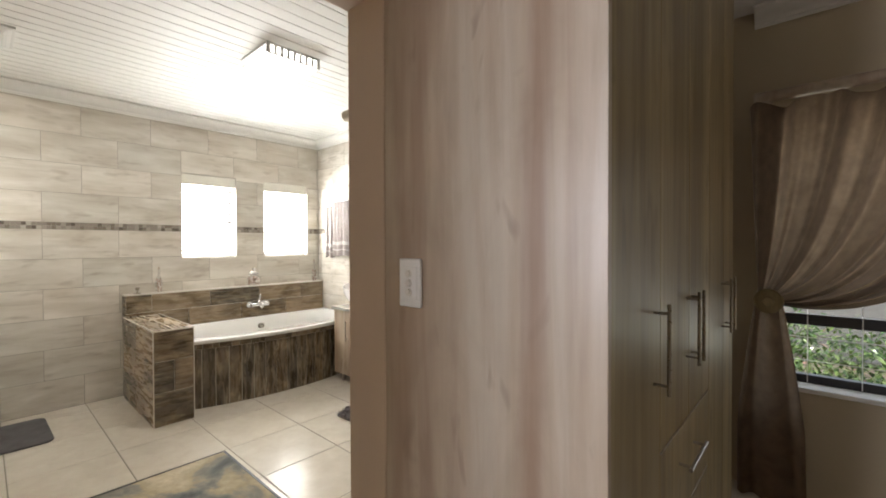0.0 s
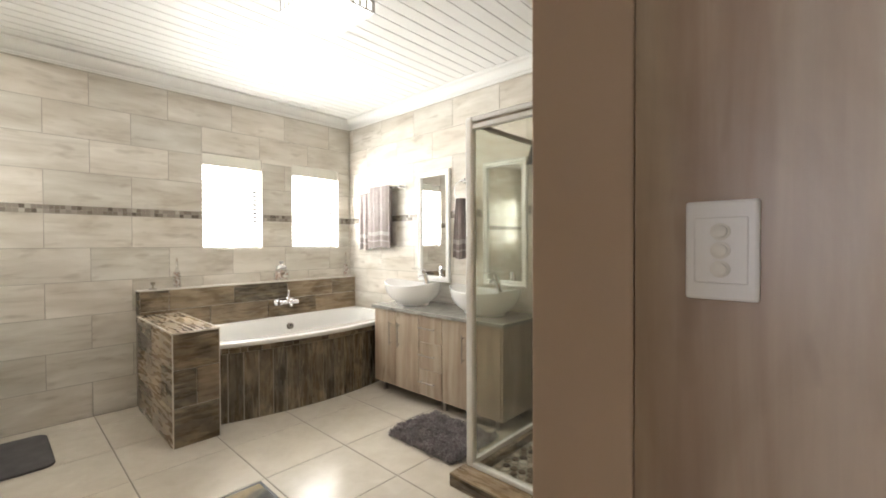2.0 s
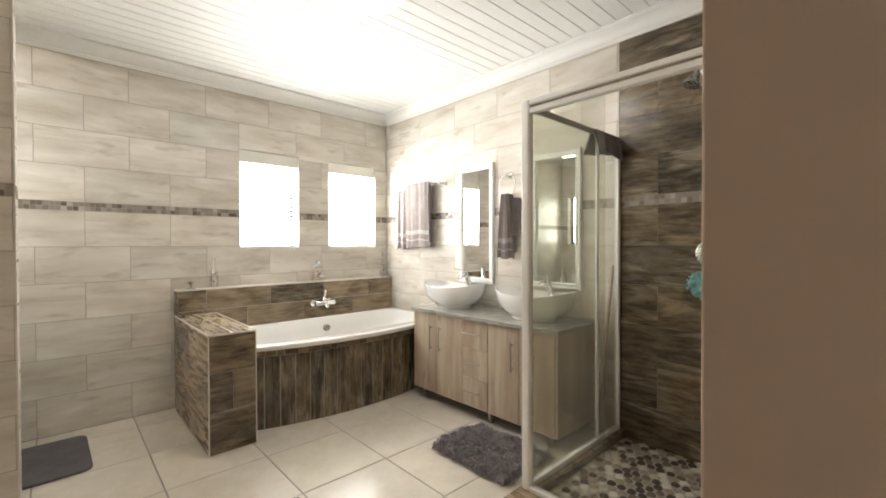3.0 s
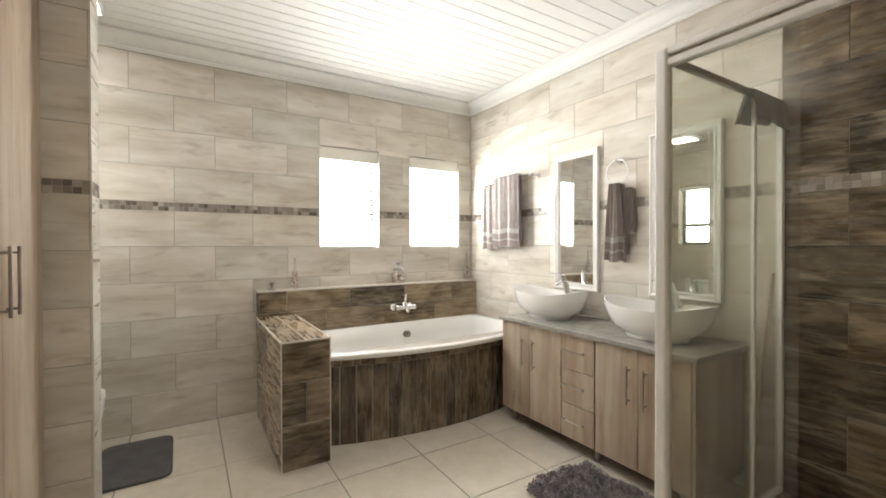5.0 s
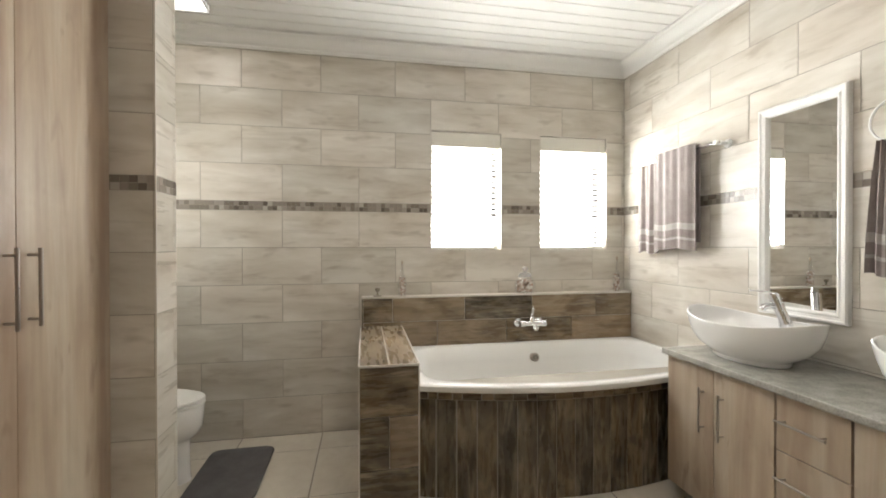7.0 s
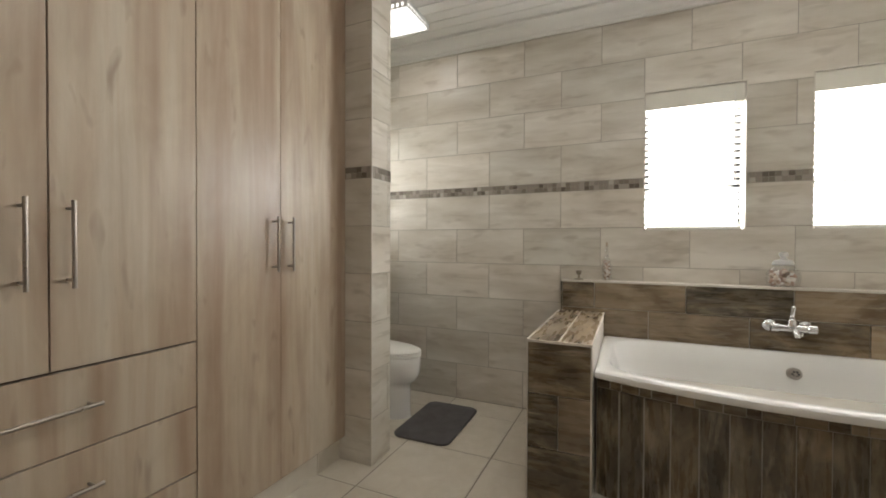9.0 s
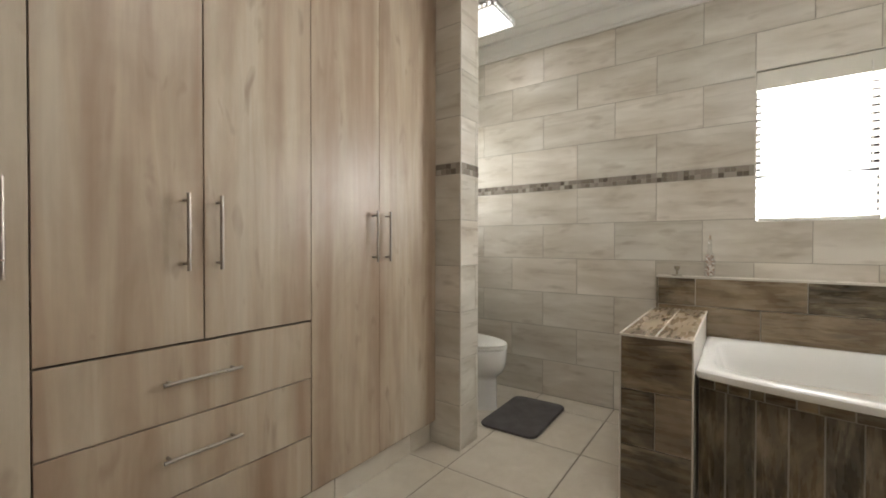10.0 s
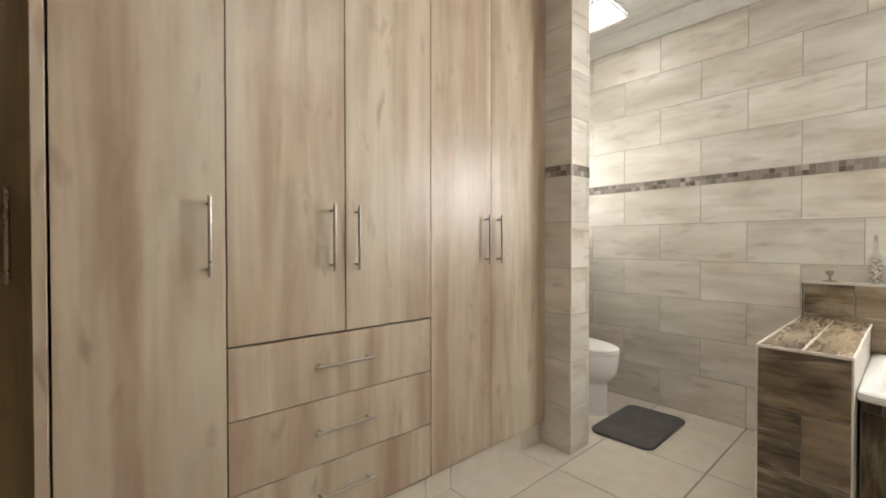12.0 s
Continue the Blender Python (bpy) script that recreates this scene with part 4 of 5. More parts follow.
mirror(-6.112, -5.692, 0.972, 2.03)
mirror(-5.300, -4.870, 0.985, 2.02)

# ---------------- towels ----------------


def hanging_towel(name, x0, x1, ztop, zfront, y, label, seed, group="hung towels", thick=0.022, gather=0.0, band=True):
    """A folded towel over a bar: a front and a back sheet with soft folds."""
    rng = random.Random(seed)
    phases = [rng.uniform(0, 6.28) for _ in range(3)]
    t = thing(name, ((x0 + x1) / 2, y, zfront), label, "towel", group)

    def sheet(z0, z1, lift, nx=28, nz=22):
        bm = bmesh.new()
        rows = []
        for layer in (1, -1):
            for k in range(nz + 1):
                z = z1 + (z0 - z1) * k / nz
                v = (ztop - z) / (ztop - zfront)
                row = []
                for i in range(nx + 1):
                    u = i / nx
                    w = 1.0 - gather * (1 - v) ** 1.6
                    px = (x0 + x1) / 2 + (u - 0.5) * (x1 - x0) * w
                    fold = 0.008 * math.sin(u * 17 + phases[0]) * (0.3 + v) + 0.003 * math.sin(u * 34 + phases[1]) + gather * 0.02 * math.sin(u * 26 + phases[2])
                    row.append(bm.verts.new((px, y - lift - fold - layer * thick / 2 * (0.3 + 0.7 * min(1, 8 * u * (1 - u))), z + 0.008 * math.sin(u * 9 + phases[2]) * v)))
                rows.append(row)
        n = nz + 1
        for base in (0, n):
            for k in range(nz):
                for i in range(nx):
                    bm.faces.new((rows[base + k][i], rows[base + k][i + 1], rows[base + k + 1][i + 1], rows[base + k + 1][i]))
        for k in range(nz):
            for e in (0, nx):
                bm.faces.new((rows[k][e], rows[k + 1][e], rows[n + k + 1][e], rows[n + k][e]))
        for i in range(nx):
            bm.faces.new((rows[0][i], rows[0][i + 1], rows[n][i + 1], rows[n][i]))
            bm.faces.new((rows[nz][i], rows[nz][i + 1], rows[n + nz][i + 1], rows[n + nz][i]))
        return bm

    part("front_fold", sheet(zfront, ztop, 0.016), M_TOWEL, t, smooth=True)
    part("back_fold", sheet(zfront + 0.05, ztop - 0.004, -0.014), M_TOWEL, t, smooth=True)
    if band:
        for za, zb in ((zfront + 0.125, zfront + 0.165), (zfront + 0.06, zfront + 0.075)):
            part("border", sheet(za, zb, 0.0185, nz=2), M_TOWEL_BAND, t, "paler woven border", True)
    return t


rail = thing("towel_rail", (-6.68, YN, 1.93), "clear towel rail on two chrome wall brackets", "towel rail")
part("bar", tube(bmesh.new(), [(-7.05, 4.640, 1.915), (-6.30, 4.640, 1.915)], 0.009, 12), M_CHROME, rail, smooth=True)
for xx in (-7.03, -6.32):
    part("bracket", tube(bmesh.new(), [(xx, YN, 1.915), (xx, YN - 0.012, 1.915), (xx, YN - 0.013, 1.915), (xx, 4.625, 1.915)], [0.026, 0.024, 0.012, 0.014], 14), M_WHITE, rail, smooth=True)
hanging_towel("bath_towel", -6.80, -6.45, 1.945, 1.30, 4.632, "folded taupe towel with pale border bands on the rail", 3)
hanging_towel("bath_towel", -7.04, -6.80, 1.90, 1.275, 4.668, "folded taupe towel hanging behind another towel", 5)

ring = thing("towel_ring", (-5.515, YN, 1.90), "pale round towel ring on a wall bracket", "towel ring")
part("bracket", tube(bmesh.new(), [(-5.515, YN, 1.895), (-5.515, YN - 0.014, 1.895), (-5.515, YN - 0.015, 1.895), (-5.515, YN - 0.055, 1.895)], [0.026, 0.024, 0.013, 0.013], 14), M_CHROME, ring, smooth=True)
part("ring", tube(bmesh.new(), [(-5.515 + 0.083 * math.sin(a), YN - 0.052, 1.815 + 0.083 * math.cos(a)) for a in (2 * math.pi * k / 40 for k in range(41))], 0.0048, 8, False), M_WHITE, ring, smooth=True)
hanging_towel("hand_towel", -5.59, -5.44, 1.735, 1.205, 4.668, "taupe hand towel gathered through the ring", 8, gather=0.48, thick=0.034)
hanging_towel("hand_towel", -5.47, -5.385, 1.70, 1.40, 4.690, "taupe hand towel end behind the ring", 9, gather=0.5, thick=0.02, band=False)

# ---------------- shower ----------------
SX, SY = -4.608, 3.688                                # corner of the glass
KX0, KX1, KY0, KY1, KZ = -4.648, -4.565, 3.542, 3.735, 0.064
kerb = solo("shower_kerb", boxes((KX0 + 0.008, XE + 0.004, KY0 + 0.008, KY1 - 0.008, 0, KZ), (KX0 + 0.008, KX1 - 0.008, KY1 - 0.008, YN + 0.004, 0, KZ)), M_GROUT, "low tiled kerb round the shower floor", "kerb", kind="structure")
m = facing((0, -1, 0), (0, KY0 + 0.008, 0))
for a, b2 in ((KX0, -4.30), (-4.30, -3.78), (-3.78, XE)):
    piece("kerb_tile", kerb, M_DARK, m, [(a + 0.001, b2 - 0.001, 0.002, KZ - 0.001)])
m = facing((-1, 0, 0), (KX0 + 0.008, 0, 0))
for a, b2 in ((-YN, -4.30), (-4.30, -KY0)):
    piece("kerb_tile", kerb, M_DARK, m, [(a + 0.001, b2 - 0.009, 0.002, KZ - 0.001)])
m = facing((0, 0, 1), (0, 0, KZ))
for r in ((KX0, -4.20, KY0, KY1), (-4.20, -3.70, KY0, KY1), (-3.70, XE, KY0, KY1), (KX0, KX1, KY1, 4.3), (KX0, KX1, 4.3, YN)):
    piece("kerb_tile", kerb, M_BROWN, m, [(r[0] + 0.001, r[1] - 0.001, r[2] + 0.001, r[3] - 0.001)])
m = facing((0, 1, 0), (0, KY1 - 0.008, 0))
piece("kerb_tile", kerb, M_DARK, m, [(-XE, -KX1 - 0.001, 0.022, KZ - 0.001)])
m = facing((1, 0, 0), (KX1 - 0.008, 0, 0))
piece("kerb_tile", kerb, M_DARK, m, [(KY1 + 0.001, YN, 0.022, KZ - 0.001)])
bm = bmesh.new()
rng = random.Random(4)
yy, row = KY1 + 0.024, 0
while yy < YN - 0.02:
    xx = KX1 + 0.024 + (0.026 if row % 2 else 0)
    while xx < XE - 0.02:
        r = 0.026 * rng.uniform(0.82, 1.0)
        turn = rng.uniform(0, 1)
        low = [bm.verts.new((xx + r * math.cos(turn + k * math.pi / 4) * rng.uniform(0.9, 1.08), yy + r * math.sin(turn + k * math.pi / 4) * rng.uniform(0.9, 1.08), 0.018)) for k in range(8)]
        high = [bm.verts.new((xx + (v.co.x - xx) * 0.8, yy + (v.co.y - yy) * 0.8, 0.026)) for v in low]
        skin(bm, [low, high])
        xx += 0.054
    yy += 0.047
    row += 1
shower_floor = solo("shower_floor", boxes((KX1 - 0.012, XE + 0.004, KY1 - 0.012, YN + 0.004, -0.006, 0.018)), M_GROUT, "shower floor of cut pebbles in grout", "floor", kind="structure")
ob = part("pebbles", bm, M_PEBBLE, shower_floor, "cut pebble stones, dark brown to cream")
ob["kind"] = "stuff"

KT = KZ + 0.008
enc = thing("shower_enclosure", (SX, SY, KT), "white-framed corner shower enclosure with clear glass", "shower screen")
part("corner_post", soft_box(SX - 0.023, SX + 0.023, SY - 0.023, SY + 0.023, KT, 2.044, 0.010, 3), M_WHITE, enc, "white corner post")
part("side_rail", soft_box(SX - 0.012, SX + 0.012, SY + 0.023, YN - 0.003, 2.002, 2.029, 0.003), M_STEEL, enc, "grey top rail")
part("side_rail", soft_box(SX - 0.015, SX + 0.015, SY + 0.023, YN - 0.003, KT, KT + 0.030, 0.003), M_WHITE, enc)
part("wall_channel", soft_box(SX - 0.013, SX + 0.015, YN - 0.030, YN - 0.001, KT + 0.030, 2.002, 0.003), M_WHITE, enc)
part("door_stile", soft_box(SX - 0.008, SX + 0.008, 4.408, 4.430, KT + 0.030, 2.002, 0.003), M_WHITE, enc, "white upright edge of the glass door")
part("front_rail", soft_box(SX + 0.023, XE - 0.003, SY - 0.020, SY + 0.022, 2.016, 2.042, 0.004), M_WHITE, enc, "white sliding door rail")
part("rail_recess", boxes((SX + 0.023, XE - 0.003, SY - 0.006, SY + 0.018, 2.001, 2.017)), M_BRONZE, enc, "dark groove between the rails")
part("front_rail", soft_box(SX + 0.023, XE - 0.003, SY - 0.018, SY + 0.018, 1.974, 2.002, 0.004), M_WHITE, enc, "white sliding door rail")
part("front_sill", soft_box(SX + 0.023, XE - 0.003, SY - 0.020, SY + 0.020, KT, KT + 0.026, 0.004), M_WHITE, enc)
part("wall_channel", soft_box(XE - 0.028, XE - 0.003, SY - 0.014, SY + 0.014, KT + 0.026, 1.973, 0.003), M_WHITE, enc)
part("side_pane", boxes((SX - 0.003, SX + 0.003, SY + 0.023, 4.408, KT + 0.030, 2.002)), M_SHOWER_GLASS, enc, "clear glass side pane").visible_shadow = False
part("side_pane", boxes((SX - 0.003, SX + 0.003, 4.430, YN - 0.030, KT + 0.030, 2.002)), M_SHOWER_GLASS, enc, "clear glass side pane").visible_shadow = False
part("front_pane", boxes((SX + 0.023, -4.20, SY - 0.003, SY + 0.003, KT + 0.026, 1.976)), M_SHOWER_GLASS, enc, "clear glass fixed pane").visible_shadow = False

cl = thing("wash_cloth", (SX, 4.55, 2.03), "black cloth hung over the shower rail", "cloth")
rings = []
for k in range(15):
    f = k / 14
    yy = 4.375 + 0.325 * f
    s = 0.004 * math.sin(k * 0.9)
    low = 1.905 - 0.032 * f + 0.003 * math.cos(0.8 * k)
    out = 1.875 + 0.05 * f + 0.003 * math.sin(0.8 * k)
    rings.append([(SX - 0.050 + s, yy - 0.03 * (1 - f), out), (SX - 0.030 + s, yy - 0.014 * (1 - f), 1.97), (SX - 0.017, yy, 2.030), (SX, yy, 2.038), (SX + 0.017, yy, 2.030), (SX + 0.026 - s, yy, 1.975), (SX + 0.040 - s, yy, low), (SX + 0.034 - s, yy, low), (SX + 0.019, yy, 1.975), (SX + 0.0, yy, 2.031), (SX - 0.019, yy, 1.97), (SX - 0.044 + s, yy - 0.03 * (1 - f), out)])
part("fabric", loft(rings), M_BLACKCLOTH, cl, smooth=True)

sh = thing("overhead_shower", (-4.06, YN, 2.27), "chrome shower head on a short wall arm", "shower head")
part("rose", tube(bmesh.new(), [(-4.085, YN, 2.335), (-4.085, YN - 0.010, 2.335), (-4.085, YN - 0.014, 2.335)], [0.036, 0.036, 0.026], 22), M_SATIN, sh, "round chrome wall rose", True)
part("arm", tube(bmesh.new(), [(-4.085, YN - 0.01, 2.335), (-4.092, YN - 0.05, 2.340), (-4.100, YN - 0.09, 2.335), (-4.106, YN - 0.115, 2.310), (-4.108, YN - 0.122, 2.275)], 0.011, 12), M_SATIN, sh, smooth=True)
part("head", tube(bmesh.new(), [(-4.108, YN - 0.122, 2.285), (-4.109, YN - 0.124, 2.268), (-4.113, YN - 0.136, 2.250), (-4.122, YN - 0.150, 2.222), (-4.124, YN - 0.153, 2.214)], [0.014, 0.017, 0.030, 0.046, 0.044], 20), M_SATIN, sh, smooth=True)
mx = thing("shower_mixer", (-4.06, YN, 1.265), "round chrome shower mixer plate with lever", "tap")
part("plate", tube(bmesh.new(), [(-4.06, YN, 1.265), (-4.06, YN - 0.010, 1.265), (-4.06, YN - 0.014, 1.265)], [0.082, 0.082, 0.074], 32), M_SATIN, mx, "round metal wall plate", True)
part("knob", tube(bmesh.new(), [(-4.06, YN - 0.012, 1.265), (-4.06, YN - 0.05, 1.265), (-4.06, YN - 0.055, 1.265)], [0.034, 0.030, 0.026], 20), M_CHROME, mx, smooth=True)
part("lever", tube(bmesh.new(), [(-4.06, YN - 0.045, 1.255), (-4.065, YN - 0.065, 1.20), (-4.068, YN - 0.075, 1.165)], [0.010, 0.009, 0.008], 10), M_CHROME, mx, smooth=True)

puff = thing("bath_puff", (-4.07, YN - 0.1, 1.09), "turquoise mesh bath puff hanging from the mixer lever", "sponge")
bm = bmesh.new()
rng = random.Random(11)
for k in range(150):
    away = Vector((rng.gauss(0, 1), rng.gauss(0, 1), rng.gauss(0, 1))).normalized()
    c = Vector((-4.07, YN - 0.095, 1.085)) + Vector((away.x * 1.15, away.y * 0.85, away.z)) * 0.066 * rng.uniform(0.35, 1.0)
    a = (away + 0.6 * Vector((rng.uniform(-1, 1), rng.uniform(-1, 1), rng.uniform(-1, 1)))).normalized()
    u = a.orthogonal().normalized()
    w = a.cross(u)
    inner, outer, n = [], [], 14
    for i in range(n):
        g = 2 * math.pi * i / n
        d = math.cos(g) * u + math.sin(g) * w
        inner.append(bm.verts.new(c + d * 0.006))
        outer.append(bm.verts.new(c + d * 0.026 + a * (0.010 + 0.006 * math.sin(i * 2.7 + k))))
    skin(bm, [inner, outer], False)
part("mesh", bm, M_SPONGE, puff)
part("cord", tube(bmesh.new(), [(-4.067, YN - 0.075, 1.175), (-4.07, YN - 0.085, 1.13)], 0.002, 5), M_PLASTIC, puff)

# pole behind the vanity
pole = solo("wooden_pole", tube(bmesh.new(), [(-4.700, YN - 0.13, 0.0), (-4.640, YN - 0.015, 1.172)], 0.011, 10), M_OAK, "thin pale wooden broom stick leaning on the wall", "stick", smooth=True, at=(-4.700, YN - 0.13, 0))

# rail on the dividing wall
dr = thing("robe_rail", (XE, 2.7, 1.885), "pale metal rail on the dividing wall inside the doorway", "rail")
part("bar", tube(bmesh.new(), [(XE - 0.10, 2.575, 1.885), (XE - 0.10, 3.05, 1.885)], 0.009, 12), M_CREAM, dr, smooth=True)
for yy in (2.60, 3.03):
    part("bracket", tube(bmesh.new(), [(XE, yy, 1.885), (XE - 0.012, yy, 1.885), (XE - 0.014, yy, 1.885), (XE - 0.125, yy, 1.885), (XE - 0.14, yy, 1.885)], [0.026, 0.024, 0.010, 0.010, 0.018], 14), M_CREAM, dr, smooth=True)

# ---------------- ceiling lamps ----------------


def ceiling_lamp(name, x0, x1, y0, y1, z0, glowing, label):
    lamp = thing(name, ((x0 + x1) / 2, (y0 + y1) / 2, z0), label, "ceiling lamp", "ceiling lamps")
    part("diffuser", soft_box(x0 + 0.016, x1 - 0.016, y0 + 0.016, y1 - 0.016, z0 - 0.004, CEIL - 0.004, 0.006, 2), glowing, lamp, "lit white diffuser")
    t = 0.005
    for a, b, c, d in ((x0, x1, y0, y0 + t), (x0, x1, y1 - t, y1), (x0, x0 + t, y0 + t, y1 - t), (x1 - t, x1, y0 + t, y1 - t)):
        bm = boxes((a, b, c, d, z0, z0 + 0.009), (a, b, c, d, CEIL - 0.017, CEIL - 0.002))
        n = 8
        for k in range(n + 1):
            f = k / n
            if b - a > d - c:
                s = a + f * (b - a - 0.018)
                box(bm, s, s + 0.018, c, d, z0 + 0.009, CEIL - 0.017)
            else:
                s = c + f * (d - c - 0.018)
                box(bm, a, b, s, s + 0.018, z0 + 0.009, CEIL - 0.017)
        part("frame_side", bm, M_LAMP_FRAME, lamp, "steel frame with square cut-outs")


ceiling_lamp("ceiling_light", -5.49, -5.095, 3.002, 3.394, 2.698, M_LAMP, "large square lit ceiling lamp with pierced metal frame")
ceiling_lamp("ceiling_light", -6.985, -6.655, 1.41, 1.735, 2.725, M_LAMP_SMALL, "small square lit ceiling lamp above the toilet")

# ---------------- toilet ----------------
TX, TY = -6.83, 1.70
to = thing("toilet", (TX, 1.35, 0.0), "white ceramic toilet with closed lid", "toilet")


def egg(z, rx, y_back, y_front, n=36):
    cy = y_back + rx
    out = []
    for k in range(n):
        a = 2 * math.pi * k / n
        s = math.sin(a)
        out.append((TX + rx * math.cos(a), cy + ((y_front - cy) * s if s > 0 else rx * s), z))
    return out


part("bowl", loft([egg(0.0, 0.122, 1.22, 1.676), egg(0.015, 0.119, 1.22, 1.671), egg(0.10, 0.117, 1.22, 1.668), egg(0.20, 0.117, 1.21, 1.668), egg(0.226, 0.121, 1.20, 1.672), egg(0.243, 0.140, 1.18, 1.690), egg(0.266, 0.163, 1.175, 1.715), egg(0.305, 0.179, 1.17, 1.733), egg(0.38, 0.187, 1.17, 1.741), egg(0.415, 0.188, 1.17, 1.742), egg(0.424, 0.184, 1.17, 1.738)]), M_CERAMIC, to, "glazed white pedestal bowl", True)
part("seat", loft([egg(0.426, 0.186, 1.18, 1.742), egg(0.430, 0.190, 1.175, 1.746), egg(0.440, 0.190, 1.175, 1.746), egg(0.444, 0.186, 1.18, 1.742)]), M_PLASTIC, to, smooth=True)
part("lid", loft([egg(0.448, 0.186, 1.175, 1.742), egg(0.452, 0.190, 1.17, 1.746), egg(0.464, 0.188, 1.17, 1.744), egg(0.474, 0.170, 1.185, 1.72), egg(0.478, 0.12, 1.24, 1.64)]), M_PLASTIC, to, "closed white lid", True)
part("cistern", soft_box(TX - 0.185, TX + 0.185, YS + 0.008, 1.165, 0.41, 0.80, 0.02, 3), M_CERAMIC, to, "white ceramic cistern", True)
part("cistern_lid", soft_box(TX - 0.193, TX + 0.193, YS + 0.004, 1.172, 0.802, 0.83, 0.008, 2), M_CERAMIC, to, smooth=True)
part("flush_button", tube(bmesh.new(), [(TX, 1.06, 0.829), (TX, 1.06, 0.836)], 0.022, 18), M_CHROME, to, smooth=True)

# ---------------- mats ----------------


def soft_mat(name, cx, cy, w, d, turn, r, thick, material, label, bumpy=0.0, n=14):
    pts = []
    for sx, sy, a0 in ((1, 1, 0), (-1, 1, 90), (-1, -1, 180), (1, -1, 270)):
        for k in range(n):
            a = radians(a0 + 90 * k / (n - 1))
            pts.append((sx * (w / 2 - r) + r * math.cos(a), sy * (d / 2 - r) + r * math.sin(a)))
    bm = bmesh.new()
    rings = [[bm.verts.new((px * s, py * s, z)) for px, py in pts] for s, z in ((0.985, 0.0), (1.0, thick * 0.35), (0.995, thick * 0.75), (0.97, thick), (0.7, thick), (0.3, thick * 0.97))]
    skin(bm, rings)
    bmesh.ops.transform(bm, matrix=pose(cx, cy, 0.001, 0, 0, turn), verts=bm.verts[:])
    return solo(name, bm, material, label, "bath mat", smooth=True, at=(cx, cy, 0.001))


soft_mat("toilet_mat", -6.83, 1.885, 0.60, 0.38, 1.0, 0.06, 0.02, M_FELT, "dark grey rounded bath mat in front of the toilet")
rug = solo("doormat", boxes((-5.44, -4.62, 1.93, 2.83, 0.001, 0.008)), M_RUG, "printed ochre and blue-grey floor mat with dark edge", "mat", at=(-5.0, 2.4, 0.001))
part("border", boxes((-5.442, -4.608, 2.83, 2.845, 0.001, 0.010), (-5.442, -4.608, 1.915, 1.93, 0.001, 0.010), (-5.442, -5.43, 1.93, 2.83, 0.001, 0.010), (-4.62, -4.608, 1.93, 2.83, 0.001, 0.010)), M_BLACK, rug, "black bound edge")

shag = thing("shaggy_rug", (-5.06, 3.94, 0.001), "grey shaggy bath rug in front of the vanity", "rug")
part("backing", soft_box(-5.375, -4.775, 3.705, 4.155, 0.001, 0.010, 0.004), M_SHAG, shag)
bm = bmesh.new()
rng = random.Random(21)
for k in range(6500):
    px, py = rng.uniform(-5.385, -4.765), rng.uniform(3.695, 4.165)
    corner = max(abs(px + 5.075) - 0.25, 0) ** 2 + max(abs(py - 3.93) - 0.175, 0) ** 2
    if corner > 0.0036 * rng.uniform(0.8, 1.5):
        continue
    lean = 5.0 * noise.noise((px * 9.0, py * 9.0, 1.0)) + rng.uniform(-0.9, 0.9)
    h, q = rng.uniform(0.022, 0.048), rng.uniform(0.022, 0.055)
    wd = rng.uniform(0.003, 0.0055)
    tip = Vector((px + q * math.cos(lean), py + q * math.sin(lean), h * rng.uniform(0.45, 0.9)))
    mid_ = Vector((px + q * 0.45 * math.cos(lean), py + q * 0.45 * math.sin(lean), h))
    side = Vector((-math.sin(lean), math.cos(lean), 0)) * wd
    base = Vector((px, py, 0.008))
    a, b2, c, d, e = (bm.verts.new(p) for p in (base - side, base + side, mid_ - side, mid_ + side, tip))
    bm.faces.new((a, b2, d, c))
    bm.faces.new((c, d, e))
ob = part("pile", bm, M_SHAG, shag, "long tousled grey pile")
ob["kind"] = "stuff"

# ---------------- small things on the ledge ----------------
LZ = 0.9625


def shells_in(parent, cx, cy, z0, z1, r, n, seed, size=0.008):
    rng = random.Random(seed)
    bm = bmesh.new()
    for _ in range(n):
        a, q = rng.uniform(0, 6.28), r * math.sqrt(rng.random())
        bmesh.ops.create_icosphere(bm, subdivisions=1, radius=size * rng.uniform(0.6, 1.2), matrix=Matrix.Translation((cx + q * math.cos(a), cy + q * math.sin(a), rng.uniform(z0, z1))) @ Matrix.Diagonal((1, rng.uniform(0.5, 1), rng.uniform(0.6, 1.3), 1)))
    ob = part("shells", bm, M_SHELLS, parent, "small brown and cream sea shells")
    ob["kind"] = "stuff"


def shell_bottle(y, h, seed):
    x = -7.262
    b = thing("glass_bottle", (x, y, LZ), "slim glass bottle filled with small shells on the ledge", "bottle", "shell bottles")
    ob = part("glass", lathe(x, y, [(0.024, LZ), (0.028, LZ + 0.004), (0.029, LZ + 0.10), (0.025, LZ + 0.13), (0.012, LZ + 0.16), (0.008, LZ + h - 0.03), (0.010, LZ + h - 0.028), (0.010, LZ + h - 0.02)], 18), M_GLASS, b, "clear glass", True)
    shells_in(b, x, y, LZ + 0.008, LZ + 0.130, 0.021, 170, seed, 0.0078)
    part("stopper", lathe(x, y, [(0.007, LZ + h - 0.03), (0.008, LZ + h - 0.012), (0.006, LZ + h)], 12), M_OAK, b, "cork stopper", True)


